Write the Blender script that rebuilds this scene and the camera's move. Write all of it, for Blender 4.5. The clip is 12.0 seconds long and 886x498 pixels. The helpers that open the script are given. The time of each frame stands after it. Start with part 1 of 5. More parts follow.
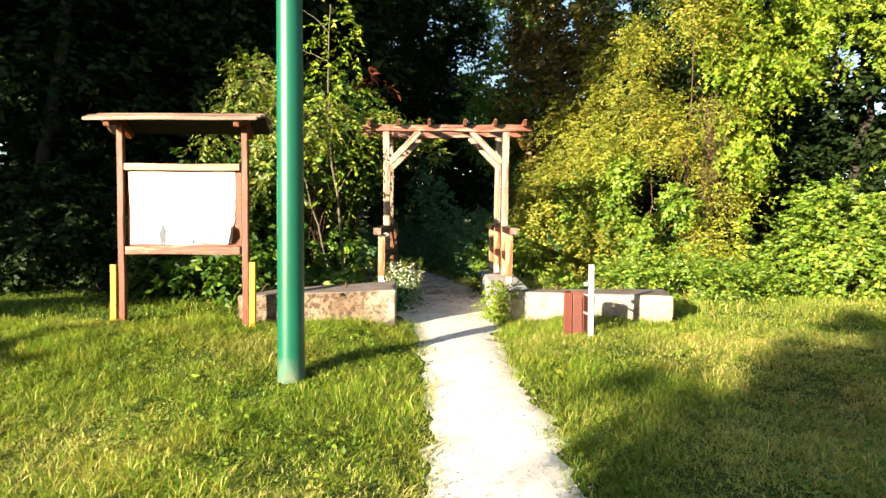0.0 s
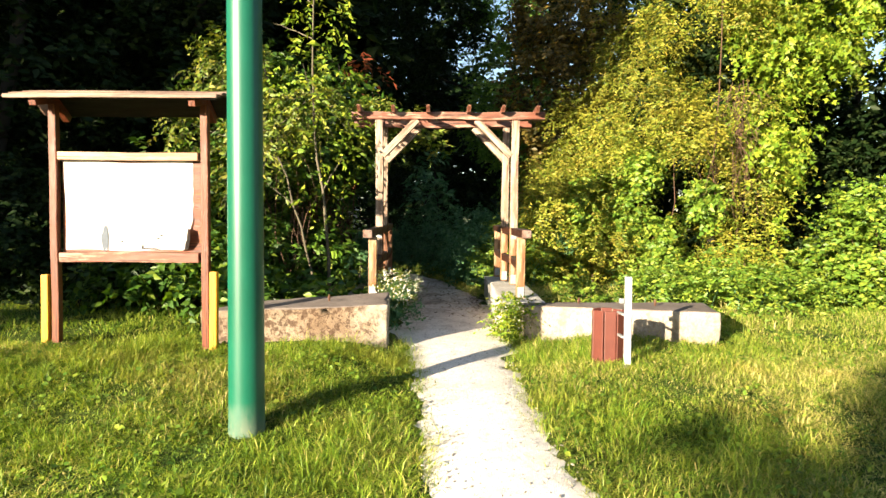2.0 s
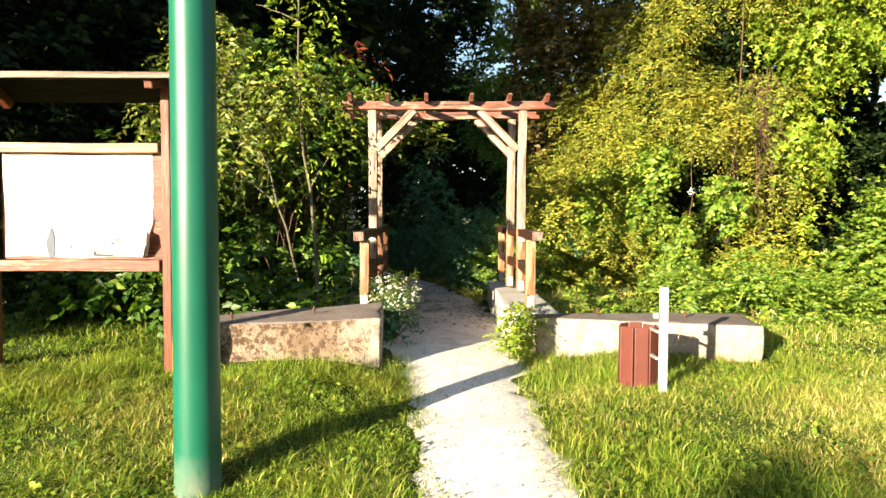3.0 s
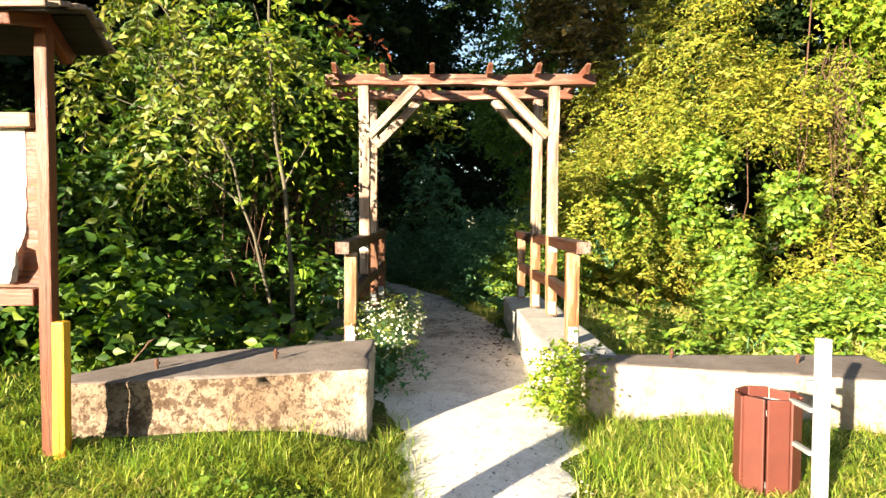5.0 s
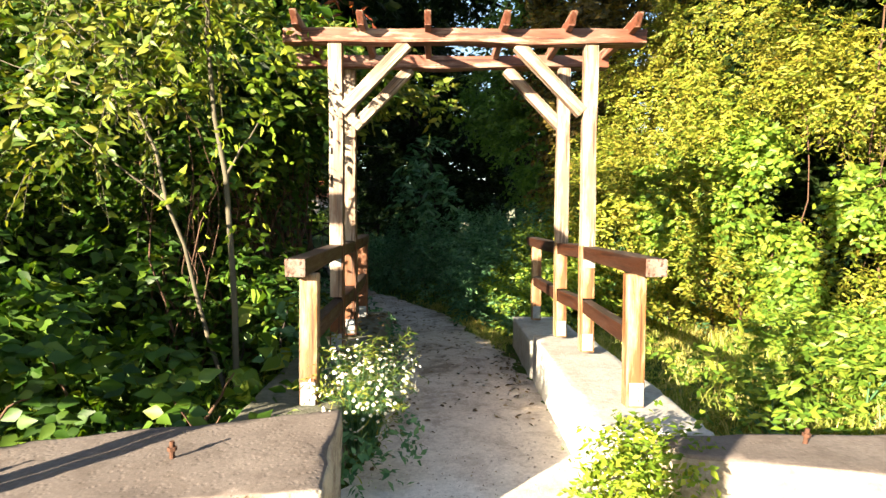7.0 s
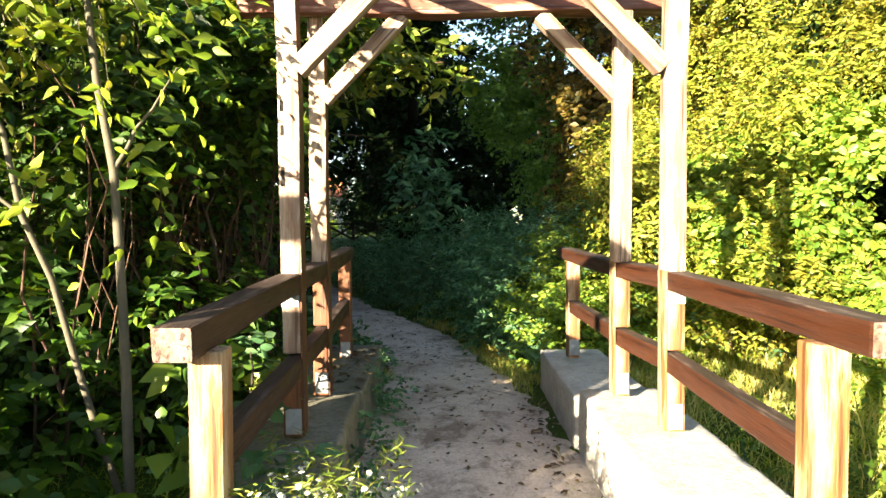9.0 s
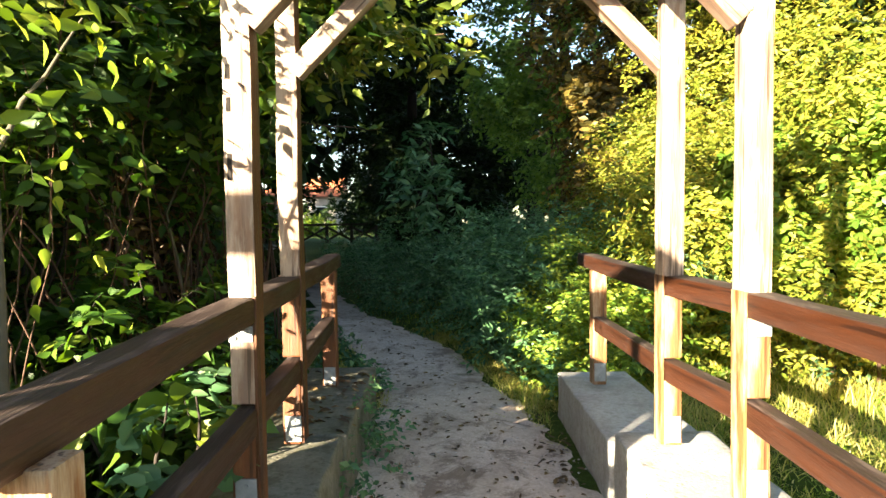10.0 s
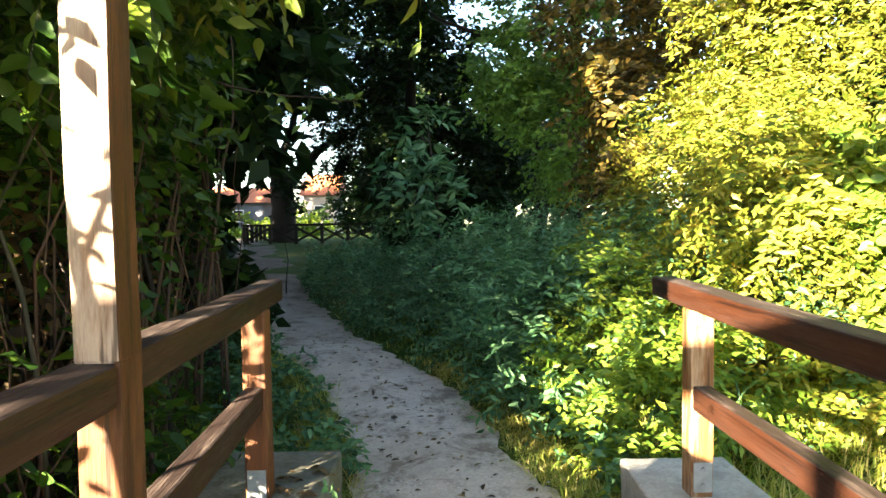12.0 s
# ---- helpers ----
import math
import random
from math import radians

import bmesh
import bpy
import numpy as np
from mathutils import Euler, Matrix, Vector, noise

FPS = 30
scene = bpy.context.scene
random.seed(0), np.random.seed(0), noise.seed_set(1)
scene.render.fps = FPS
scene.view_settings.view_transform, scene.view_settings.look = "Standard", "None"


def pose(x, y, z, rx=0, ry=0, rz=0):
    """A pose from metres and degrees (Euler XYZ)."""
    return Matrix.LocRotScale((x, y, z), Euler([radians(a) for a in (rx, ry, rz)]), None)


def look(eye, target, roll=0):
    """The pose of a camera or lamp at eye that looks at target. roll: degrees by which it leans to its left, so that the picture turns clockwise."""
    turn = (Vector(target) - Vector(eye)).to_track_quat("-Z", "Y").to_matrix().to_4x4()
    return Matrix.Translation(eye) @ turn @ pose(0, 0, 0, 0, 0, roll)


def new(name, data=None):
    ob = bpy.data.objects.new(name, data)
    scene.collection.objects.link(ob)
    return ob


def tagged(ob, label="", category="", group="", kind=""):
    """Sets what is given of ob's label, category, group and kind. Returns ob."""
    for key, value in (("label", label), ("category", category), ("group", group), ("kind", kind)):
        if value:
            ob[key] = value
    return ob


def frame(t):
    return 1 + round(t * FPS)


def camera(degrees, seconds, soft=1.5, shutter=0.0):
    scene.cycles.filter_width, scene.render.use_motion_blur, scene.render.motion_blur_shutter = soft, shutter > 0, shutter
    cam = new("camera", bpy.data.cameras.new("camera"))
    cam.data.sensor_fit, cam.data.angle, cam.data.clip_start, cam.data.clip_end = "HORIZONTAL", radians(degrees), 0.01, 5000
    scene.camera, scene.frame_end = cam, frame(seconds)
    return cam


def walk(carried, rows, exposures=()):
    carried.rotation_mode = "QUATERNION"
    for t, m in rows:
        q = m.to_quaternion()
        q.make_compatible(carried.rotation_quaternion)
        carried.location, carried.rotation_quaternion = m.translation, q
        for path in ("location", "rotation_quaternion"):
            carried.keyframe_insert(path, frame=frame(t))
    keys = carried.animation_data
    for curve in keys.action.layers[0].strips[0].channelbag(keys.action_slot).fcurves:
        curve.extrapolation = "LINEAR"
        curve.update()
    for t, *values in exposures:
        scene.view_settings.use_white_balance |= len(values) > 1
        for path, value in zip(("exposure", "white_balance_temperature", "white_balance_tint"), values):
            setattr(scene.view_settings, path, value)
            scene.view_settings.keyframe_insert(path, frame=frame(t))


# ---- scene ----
cam = camera(72.8, 12.0)
EXPOSURES = [(0.0, 2.66), (2.5, 2.62), (5.5, 2.95), (7.0, 3.13), (9.0, 3.55), (10.5, 3.88), (12.0, 4.40)]
PATH = [
    (0, (0.032, -0.012, 1.172), (0.025, 1.986, 1.094), 0.3),
    (0.5, (0.034, 0.181, 1.185), (0.027, 2.18, 1.105), 0.3),
    (1, (0.02, 0.439, 1.198), (0.016, 2.438, 1.115), 0.3),
    (1.5, (0.008, 0.751, 1.201), (0.005, 2.749, 1.12), 0.3),
    (2, (-0.004, 1.101, 1.195), (-0.005, 3.1, 1.116), 0.4),
    (2.5, (-0.011, 1.463, 1.209), (-0.01, 3.461, 1.128), 0.4),
    (3, (-0.021, 1.838, 1.204), (-0.018, 3.837, 1.126), 0.2),
    (3.2, (-0.026, 2.012, 1.198), (-0.02, 4.01, 1.122), 0.2),
    (4.8, (-0.092, 3.211, 1.244), (-0.095, 5.21, 1.172), 0.3),
    (5, (-0.099, 3.363, 1.251), (-0.102, 5.361, 1.178), 0.2),
    (5.5, (-0.116, 3.726, 1.268), (-0.104, 5.725, 1.193), 0.2),
    (6, (-0.133, 4.088, 1.271), (-0.11, 6.086, 1.201), 0.3),
    (6.5, (-0.148, 4.452, 1.277), (-0.123, 6.451, 1.209), 0.2),
    (7, (-0.161, 4.819, 1.29), (-0.133, 6.817, 1.222), 0.2),
    (7.2, (-0.16, 4.966, 1.296), (-0.133, 6.964, 1.227), 0.0),
    (8.8, (-0.182, 6.121, 1.386), (-0.158, 8.12, 1.312), -0.5),
    (9, (-0.185, 6.282, 1.385), (-0.161, 8.28, 1.31), -0.5),
    (9.5, (-0.194, 6.646, 1.395), (-0.168, 8.644, 1.32), -0.6),
    (10, (-0.185, 6.995, 1.41), (-0.162, 8.994, 1.334), -0.7),
    (10.5, (-0.168, 7.355, 1.419), (-0.148, 9.354, 1.345), -0.7),
    (11, (-0.163, 7.743, 1.424), (-0.141, 9.741, 1.349), -0.8),
    (11.5, (-0.162, 8.13, 1.437), (-0.14, 10.129, 1.36), -0.8),
    (12, (-0.164, 8.539, 1.458), (-0.144, 10.538, 1.378), -0.8),
]
walk(cam, [(t, look(eye, target, roll)) for t, eye, target, roll in PATH], EXPOSURES)


# ---- daylight: a low sun behind the walker's left shoulder, and its sky ----
SUN_WAY = Vector((0.62, 0.78, -0.235)).normalized()
sun = new("sun", bpy.data.lights.new("sun", "SUN"))
sun.data.energy, sun.data.angle, sun.data.color = 4.5, radians(0.6), (1.0, 0.85, 0.62)
sun.matrix_world = look((0, 0, 0), SUN_WAY)
world = bpy.data.worlds.new("sky")
scene.world = world
world.use_nodes = True
sky = world.node_tree.nodes.new("ShaderNodeTexSky")
sky.sky_type, sky.sun_disc = "NISHITA", False
sky.sun_elevation, sky.sun_rotation = radians(13.3), radians(218)
world.node_tree.links.new(sky.outputs[0], world.node_tree.nodes["Background"].inputs[0])
world.node_tree.nodes["Background"].inputs[1].default_value = 0.048


# ---- materials ----
class Nodes:
    """A small wrapper to wire a Principled material."""

    def __init__(self, name, rough=0.7, metal=0.0, specular=0.4):
        self.mat = bpy.data.materials.new(name)
        self.mat.use_nodes = True
        self.tree = self.mat.node_tree
        self.bsdf = self.tree.nodes["Principled BSDF"]
        self.put(self.bsdf.inputs["Roughness"], rough)
        self.put(self.bsdf.inputs["Metallic"], metal)
        self.put(self.bsdf.inputs["Specular IOR Level"], specular)

    def put(self, socket, value):
        if hasattr(value, "is_linked"):
            self.tree.links.new(value, socket)
        elif isinstance(value, (tuple, list)) and len(value) == 3 and socket.type == "RGBA":
            socket.default_value = (*value, 1)
        else:
            socket.default_value = value

    def node(self, kind, out=0, **inputs):
        n = self.tree.nodes.new(kind)
        for key, value in inputs.items():
            self.put(n.inputs[key.replace("_", " ")] if not key.startswith("i") or not key[1:].isdigit() else n.inputs[int(key[1:])], value)
        return n.outputs[out]

    def coords(self, scale=(1, 1, 1), which="Object"):
        tc = self.tree.nodes.new("ShaderNodeTexCoord")
        return self.node("ShaderNodeMapping", i0=tc.outputs[which], i3=scale)

    def noise(self, vec, scale, detail=4.0, rough=0.6, distortion=0.0):
        return self.node("ShaderNodeTexNoise", Vector=vec, Scale=scale, Detail=detail, Roughness=rough, Distortion=distortion)

    def ramp(self, fac, *stops):
        n = self.tree.nodes.new("ShaderNodeValToRGB")
        self.tree.links.new(fac, n.inputs[0])
        while len(n.color_ramp.elements) < len(stops):
            n.color_ramp.elements.new(0.5)
        for e, (at, c) in zip(n.color_ramp.elements, stops):
            e.position = at
            e.color = (*c, 1) if isinstance(c, (tuple, list)) else (c, c, c, 1)
        return n.outputs[0]

    def mix(self, fac, a, b, how="MIX"):
        n = self.tree.nodes.new("ShaderNodeMix")
        n.data_type, n.blend_type = "RGBA", how
        self.put(n.inputs[0], fac)
        self.put(n.inputs[6], a)
        self.put(n.inputs[7], b)
        return n.outputs[2]

    def bump(self, height, strength=0.4, distance=0.01):
        self.put(self.bsdf.inputs["Normal"], self.node("ShaderNodeBump", Strength=strength, Distance=distance, Height=height))

    def color(self, c):
        self.put(self.bsdf.inputs["Base Color"], c)
        return self.mat


def island(m):
    return m.tree.nodes.new("ShaderNodeNewGeometry").outputs["Random Per Island"]


def leaf_material(name, *stops, rough=0.5, through_light=0.35, tint=(1.25, 1.2, 0.5), dry=None, gloss=0.35, patches=(0.75, 1.2)):
    """Leaves: a tone of its own for each leaf, patches over the crown, and light through the blade."""
    m = Nodes(name, rough, specular=gloss)
    tone = m.ramp(island(m), *stops)
    patch = m.ramp(m.noise(m.coords(), 0.9, 2.0), (0.3, patches[0]), (0.7, patches[1]))
    tone = m.mix(1.0, tone, patch, "MULTIPLY")
    if dry:
        tone = m.mix(m.ramp(m.noise(m.coords(), 1.1, 4.0, 0.6), (0.52, 0.0), (0.74, 0.6)), tone, dry)
    m.color(tone)
    back = m.node("ShaderNodeBsdfTranslucent", Color=m.mix(1.0, tone, tint, "MULTIPLY"))
    out = m.tree.nodes["Material Output"]
    both = m.node("ShaderNodeMixShader", i0=through_light, i1=m.bsdf.outputs[0], i2=back)
    m.tree.links.new(both, out.inputs[0])
    return m.mat


def wood_material(name, body, worn, grey, wear=0.5, rough=0.6):
    """Painted or stained timber, its grain along the local x, worn through in streaks."""
    m = Nodes(name, rough)
    long = m.coords((1.2, 14, 14))
    grain = m.noise(long, 3.0, 6.0, 0.65, 0.4)
    fine = m.noise(m.coords((3, 70, 70)), 2.0, 3.0)
    streak = m.noise(m.coords((0.9, 6, 6)), 2.4, 5.0, 0.7)
    tone = m.mix(m.ramp(grain, (0.35, 0.0), (0.7, 1.0)), body, tuple(c * 0.62 for c in body))
    tone = m.mix(m.ramp(streak, (wear - 0.06, 1.0), (wear + 0.08, 0.0)), tone, worn)
    tone = m.mix(m.ramp(m.noise(m.coords((1, 3, 3)), 1.7, 3.0), (0.55, 0.0), (0.75, 0.7)), tone, grey)
    tone = m.mix(m.ramp(m.noise(m.coords((2, 60, 60)), 1.0, 2.0, 0.5), (0.585, 0.0), (0.64, 0.85)), tone, tuple(c * 0.25 for c in body))
    m.bump(m.mix(0.5, grain, fine), 0.7, 0.009)
    m.put(m.bsdf.inputs["Roughness"], m.ramp(streak, (0.3, rough + 0.2), (0.7, rough - 0.12)))
    return m.color(tone)


def concrete_material(name, pale, dark, moss, pits=0.5, clean=None, specks=(0.62, 0.5)):
    m = Nodes(name, 0.9, specular=0.2)
    vec = m.coords((1, 1, 1))
    broad = m.noise(vec, 2.2, 6.0, 0.65, 0.3)
    mid = m.noise(vec, 9.0, 6.0, 0.7)
    fine = m.noise(vec, 60.0, 4.0)
    tone = m.mix(m.ramp(broad, (0.35, 0.0), (0.65, 1.0)), pale, dark)
    tone = m.mix(m.ramp(mid, (0.52, 0.0), (0.60, specks[1])), tone, moss)
    tone = m.mix(m.ramp(m.noise(m.coords((5, 5, 0.8)), 2.0, 4.0), (0.55, 0.0), (0.75, 0.55)), tone, tuple(c * 0.55 for c in dark))
    tone = m.mix(m.ramp(m.noise(vec, 24.0, 5.0, 0.75), (0.515, 0.0), specks), tone, moss)
    tone = m.mix(m.ramp(fine, (0.4, 0.0), (0.75, 0.5)), tone, tuple(c * 0.6 for c in dark))
    if clean:
        # a cleaner, limewashed end
        x = m.node("ShaderNodeSeparateXYZ", i0=vec)
        ramp = m.node("ShaderNodeMapRange", i0=x, i1=clean[0], i2=clean[1])
        patchy = m.mix(0.6, ramp, m.noise(vec, 5.0, 5.0, 0.7))
        tone = m.mix(m.ramp(patchy, (0.50, 0.0), (0.68, 0.75)), tone, (0.38, 0.34, 0.285))
    pit = m.node("ShaderNodeTexVoronoi", Vector=vec, Scale=38.0)
    rough = m.mix(0.5, mid, fine)
    m.bump(m.mix(0.35, rough, m.ramp(pit, (0.1, 0.0), (0.4, 1.0))), pits, 0.014)
    return m.color(tone)


def plain_material(name, color, rough=0.6, metal=0.0, dirt=0.35, scale=6.0, bump=0.15):
    m = Nodes(name, rough, metal)
    n = m.noise(m.coords(), scale, 6.0, 0.65)
    f = m.noise(m.coords(), scale * 12, 3.0)
    tone = m.mix(m.ramp(n, (0.4, 0.0), (0.75, dirt)), color, tuple(c * 0.45 for c in color))
    m.bump(m.mix(0.5, n, f), bump, 0.004)
    return m.color(tone)


def soil_material():
    m = Nodes("lawn_soil", 0.95, specular=0.1)
    vec = m.coords()
    a = m.ramp(m.noise(vec, 1.3, 5.0), (0.35, (0.035, 0.070, 0.010)), (0.6, (0.065, 0.092, 0.016)), (0.78, (0.13, 0.105, 0.035)))
    b = m.ramp(m.noise(vec, 30.0, 4.0), (0.3, 0.5), (0.7, 1.2))
    m.bump(m.noise(vec, 45.0, 5.0), 0.8, 0.04)
    return m.color(m.mix(1.0, a, b, "MULTIPLY"))


def gravel_material():
    m = Nodes("path_gravel", 0.95, specular=0.15)
    vec = m.coords()
    a = m.ramp(m.noise(vec, 1.6, 6.0, 0.65), (0.3, (0.52, 0.47, 0.41)), (0.5, (0.66, 0.61, 0.555)), (0.75, (0.76, 0.72, 0.67)))
    grit = m.node("ShaderNodeTexVoronoi", 1, Vector=vec, Scale=70.0)
    tone = m.mix(0.35, a, m.mix(1.0, a, m.ramp(grit, (0.0, 0.55), (1.0, 1.35)), "MULTIPLY"))
    # gravel gives way to packed earth beyond the gate
    y = m.node("ShaderNodeSeparateXYZ", 1, i0=vec)
    far = m.node("ShaderNodeMapRange", i0=m.node("ShaderNodeMath", i0=y, i1=m.noise(vec, 1.2, 3.0)), i1=7.6, i2=10.5)
    tone = m.mix(far, tone, m.mix(1.0, tone, (0.78, 0.69, 0.62), "MULTIPLY"))
    blotch = m.ramp(m.noise(vec, 3.1, 8.0, 0.8, 0.5), (0.50, 0.0), (0.60, 0.75))
    tone = m.mix(m.mix(1.0, far, blotch, "MULTIPLY"), tone, (0.15, 0.11, 0.08))
    # further on, tree shade over dark soil is multiplied into the colour
    earth_shade = m.node("ShaderNodeMapRange", i0=m.node("ShaderNodeMath", i0=y, i1=m.noise(vec, 0.6, 3.0)), i1=15.5, i2=22.0)
    tone = m.mix(earth_shade, tone, m.mix(1.0, tone, (0.30, 0.27, 0.25), "MULTIPLY"))
    dust = m.noise(vec, 14.0, 6.0, 0.75)
    tone = m.mix(m.ramp(dust, (0.52, 0.0), (0.70, 0.5)), tone, (0.25, 0.20, 0.15))
    edge = m.node("ShaderNodeTexVoronoi", Vector=vec, Scale=130.0)
    m.bump(m.mix(0.5, m.ramp(edge, (0.0, 1.0), (0.6, 0.0)), dust), 0.5, 0.006)
    return m.color(tone)


def pole_material():
    """Glossy green paint, dusty and chipped where the grass rubs its foot."""
    m = Nodes("green_pole_paint", 0.40)
    vec = m.coords()
    n = m.noise(vec, 3.0, 6.0, 0.65)
    tone = m.mix(m.ramp(n, (0.4, 0.0), (0.75, 0.35)), (0.004, 0.080, 0.047), (0.002, 0.036, 0.021))
    low = m.node("ShaderNodeMapRange", i0=m.node("ShaderNodeSeparateXYZ", 2, i0=vec), i1=0.20, i2=0.02)
    dust = m.mix(1.0, low, m.ramp(m.noise(m.coords((14, 14, 5)), 2.0, 5.0, 0.7), (0.35, 0.2), (0.6, 1.0)), "MULTIPLY")
    tone = m.mix(dust, tone, (0.095, 0.125, 0.088))
    m.put(m.bsdf.inputs["Roughness"], m.ramp(dust, (0.0, 0.38), (0.6, 0.85)))
    m.bump(n, 0.06, 0.004)
    return m.color(tone)


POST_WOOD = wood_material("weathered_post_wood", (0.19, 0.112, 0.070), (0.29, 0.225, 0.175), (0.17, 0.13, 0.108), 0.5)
RAIL_WOOD = wood_material("red_brown_stained_wood", (0.034, 0.0100, 0.0032), (0.090, 0.038, 0.018), (0.018, 0.0065, 0.0035), 0.28, 0.5)
RAIL_TOP = wood_material("worn_rail_top_wood", (0.026, 0.013, 0.009), (0.105, 0.073, 0.058), (0.036, 0.025, 0.022), 0.39, 0.6)
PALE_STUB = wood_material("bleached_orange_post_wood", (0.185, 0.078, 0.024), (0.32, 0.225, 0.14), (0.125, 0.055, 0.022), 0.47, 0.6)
BEAM_WOOD = wood_material("worn_red_beam_wood", (0.15, 0.048, 0.026), (0.33, 0.215, 0.16), (0.14, 0.085, 0.065), 0.42)
BOARD_WOOD = wood_material("orange_stained_wood", (0.125, 0.027, 0.006), (0.26, 0.085, 0.022), (0.075, 0.020, 0.007), 0.36, 0.5)
STUB_WOOD = wood_material("shaded_orange_post_wood", (0.125, 0.041, 0.010), (0.21, 0.095, 0.034), (0.080, 0.028, 0.011), 0.37, 0.6)
SHADED_STAIN_WOOD = wood_material("shaded_orange_stain_wood", (0.066, 0.021, 0.0045), (0.105, 0.038, 0.009), (0.043, 0.014, 0.0045), 0.42, 0.55)
END_GRAIN = wood_material("bleached_end_grain", (0.105, 0.052, 0.034), (0.17, 0.12, 0.10), (0.085, 0.032, 0.016), 0.5, 0.75)
YELLOW_WOOD = wood_material("yellow_painted_wood", (0.62, 0.30, 0.012), (0.58, 0.30, 0.03), (0.42, 0.19, 0.02), 0.30, 0.5)
ROOF_WOOD = wood_material("bleached_roof_boards", (0.17, 0.095, 0.065), (0.26, 0.18, 0.13), (0.16, 0.105, 0.08), 0.46)
CONCRETE = concrete_material("old_concrete", (0.25, 0.20, 0.15), (0.125, 0.085, 0.055), (0.040, 0.021, 0.012), 0.75, (-1.05, -0.45), (0.55, 0.85))
WALL_TOP = concrete_material("smooth_grey_wall_top", (0.185, 0.155, 0.14), (0.135, 0.110, 0.098), (0.075, 0.055, 0.043), 0.25, None, (0.72, 0.3))
PALE_CONCRETE = concrete_material("pale_wall_concrete", (0.32, 0.285, 0.24), (0.22, 0.19, 0.155), (0.15, 0.10, 0.06), 0.35)
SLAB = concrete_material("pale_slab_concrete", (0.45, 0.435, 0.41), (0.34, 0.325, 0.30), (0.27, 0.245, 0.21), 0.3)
# the left plinths' moss and the shrub's shade, both in the colour
MOSSY_SHADED_SLAB = concrete_material("mossy_shaded_concrete", (0.20, 0.19, 0.155), (0.115, 0.11, 0.08), (0.055, 0.06, 0.025), 0.4)
STEEL = plain_material("galvanised_steel", (0.25, 0.26, 0.265), 0.6, 0.3, 0.6, 18.0)
WHITE_PAINT = plain_material("white_painted_metal", (0.78, 0.77, 0.74), 0.45, 0.0, 0.3, 9.0)
GREY_WHITE = plain_material("chalky_white_metal", (0.38, 0.38, 0.41), 0.55, 0.0, 0.45, 14.0)
RUST = plain_material("rusty_bolt", (0.085, 0.038, 0.022), 0.85, 0.3, 0.6, 40.0)
GREEN_PAINT = pole_material()
BIN_PAINT = plain_material("red_brown_bin_paint", (0.085, 0.021, 0.014), 0.5, 0.0, 0.5, 7.0)
PAPER = plain_material("sun_bleached_paper", (0.80, 0.80, 0.78), 0.7, 0.0, 0.06, 2.0, 0.05)
INK = plain_material("faded_print", (0.065, 0.08, 0.105), 0.7, 0.0, 0.6, 30.0, 0.0)
DARK_INK = plain_material("dark_print", (0.035, 0.03, 0.03), 0.7, 0.0, 0.6, 30.0, 0.0)
SLOT_SHADE = plain_material("slot_shade_black", (0.010, 0.007, 0.005), 0.95)
BARK = plain_material("dark_bark", (0.030, 0.023, 0.018), 0.95, 0.0, 0.6, 14.0, 0.9)
PALE_BARK = plain_material("pale_grey_bark", (0.085, 0.074, 0.048), 0.9, 0.0, 0.5, 18.0, 0.7)
DRY_STEM = plain_material("dry_red_brown_stems", (0.085, 0.046, 0.028), 0.9, 0.0, 0.5, 20.0, 0.4)
SOIL = soil_material()
GRAVEL = gravel_material()

LEAF_SUN = leaf_material("shrub_leaf", (0.0, (0.016, 0.050, 0.005)), (0.5, (0.037, 0.090, 0.008)), (0.85, (0.075, 0.138, 0.012)), (1.0, (0.135, 0.185, 0.018)), tint=(1.35, 1.3, 0.4), patches=(0.7, 1.25))
LEAF_GOLD = leaf_material("golden_hedge_leaf", (0.0, (0.068, 0.110, 0.011)), (0.5, (0.165, 0.192, 0.020)), (0.9, (0.27, 0.25, 0.034)), (1.0, (0.34, 0.26, 0.05)), dry=(0.31, 0.25, 0.030), patches=(0.55, 1.25), gloss=0.2, through_light=0.30)
LEAF_VINE = leaf_material("vine_leaf", (0.0, (0.070, 0.135, 0.010)), (0.5, (0.145, 0.225, 0.017)), (1.0, (0.27, 0.295, 0.030)), patches=(0.6, 1.25), gloss=0.25, through_light=0.32)
LEAF_FRESH = leaf_material("fresh_green_leaf", (0.0, (0.062, 0.135, 0.013)), (0.6, (0.135, 0.215, 0.022)), (1.0, (0.24, 0.285, 0.032)))
# near-black: the wood's shade is put into the leaf colour
LEAF_DARK = leaf_material("shade_darkened_leaf", (0.0, (0.007, 0.018, 0.005)), (0.6, (0.014, 0.029, 0.008)), (1.0, (0.038, 0.055, 0.014)), gloss=0.12, tint=(1.0, 1.2, 0.75))
LEAF_NETTLE = leaf_material("nettle_leaf", (0.0, (0.038, 0.102, 0.044)), (0.6, (0.092, 0.200, 0.082)), (1.0, (0.16, 0.275, 0.12)), tint=(0.9, 1.15, 0.8))
LEAF_LIME = leaf_material("lime_green_leaf", (0.0, (0.07, 0.16, 0.03)), (1.0, (0.20, 0.34, 0.06)))
LEAF_LEMON = leaf_material("lemon_green_leaf", (0.0, (0.06, 0.11, 0.012)), (0.6, (0.13, 0.175, 0.02)), (1.0, (0.24, 0.23, 0.04)))
LEAF_RUST = leaf_material("rusty_autumn_leaf", (0.0, (0.032, 0.034, 0.010)), (0.5, (0.105, 0.083, 0.018)), (1.0, (0.23, 0.155, 0.033)))
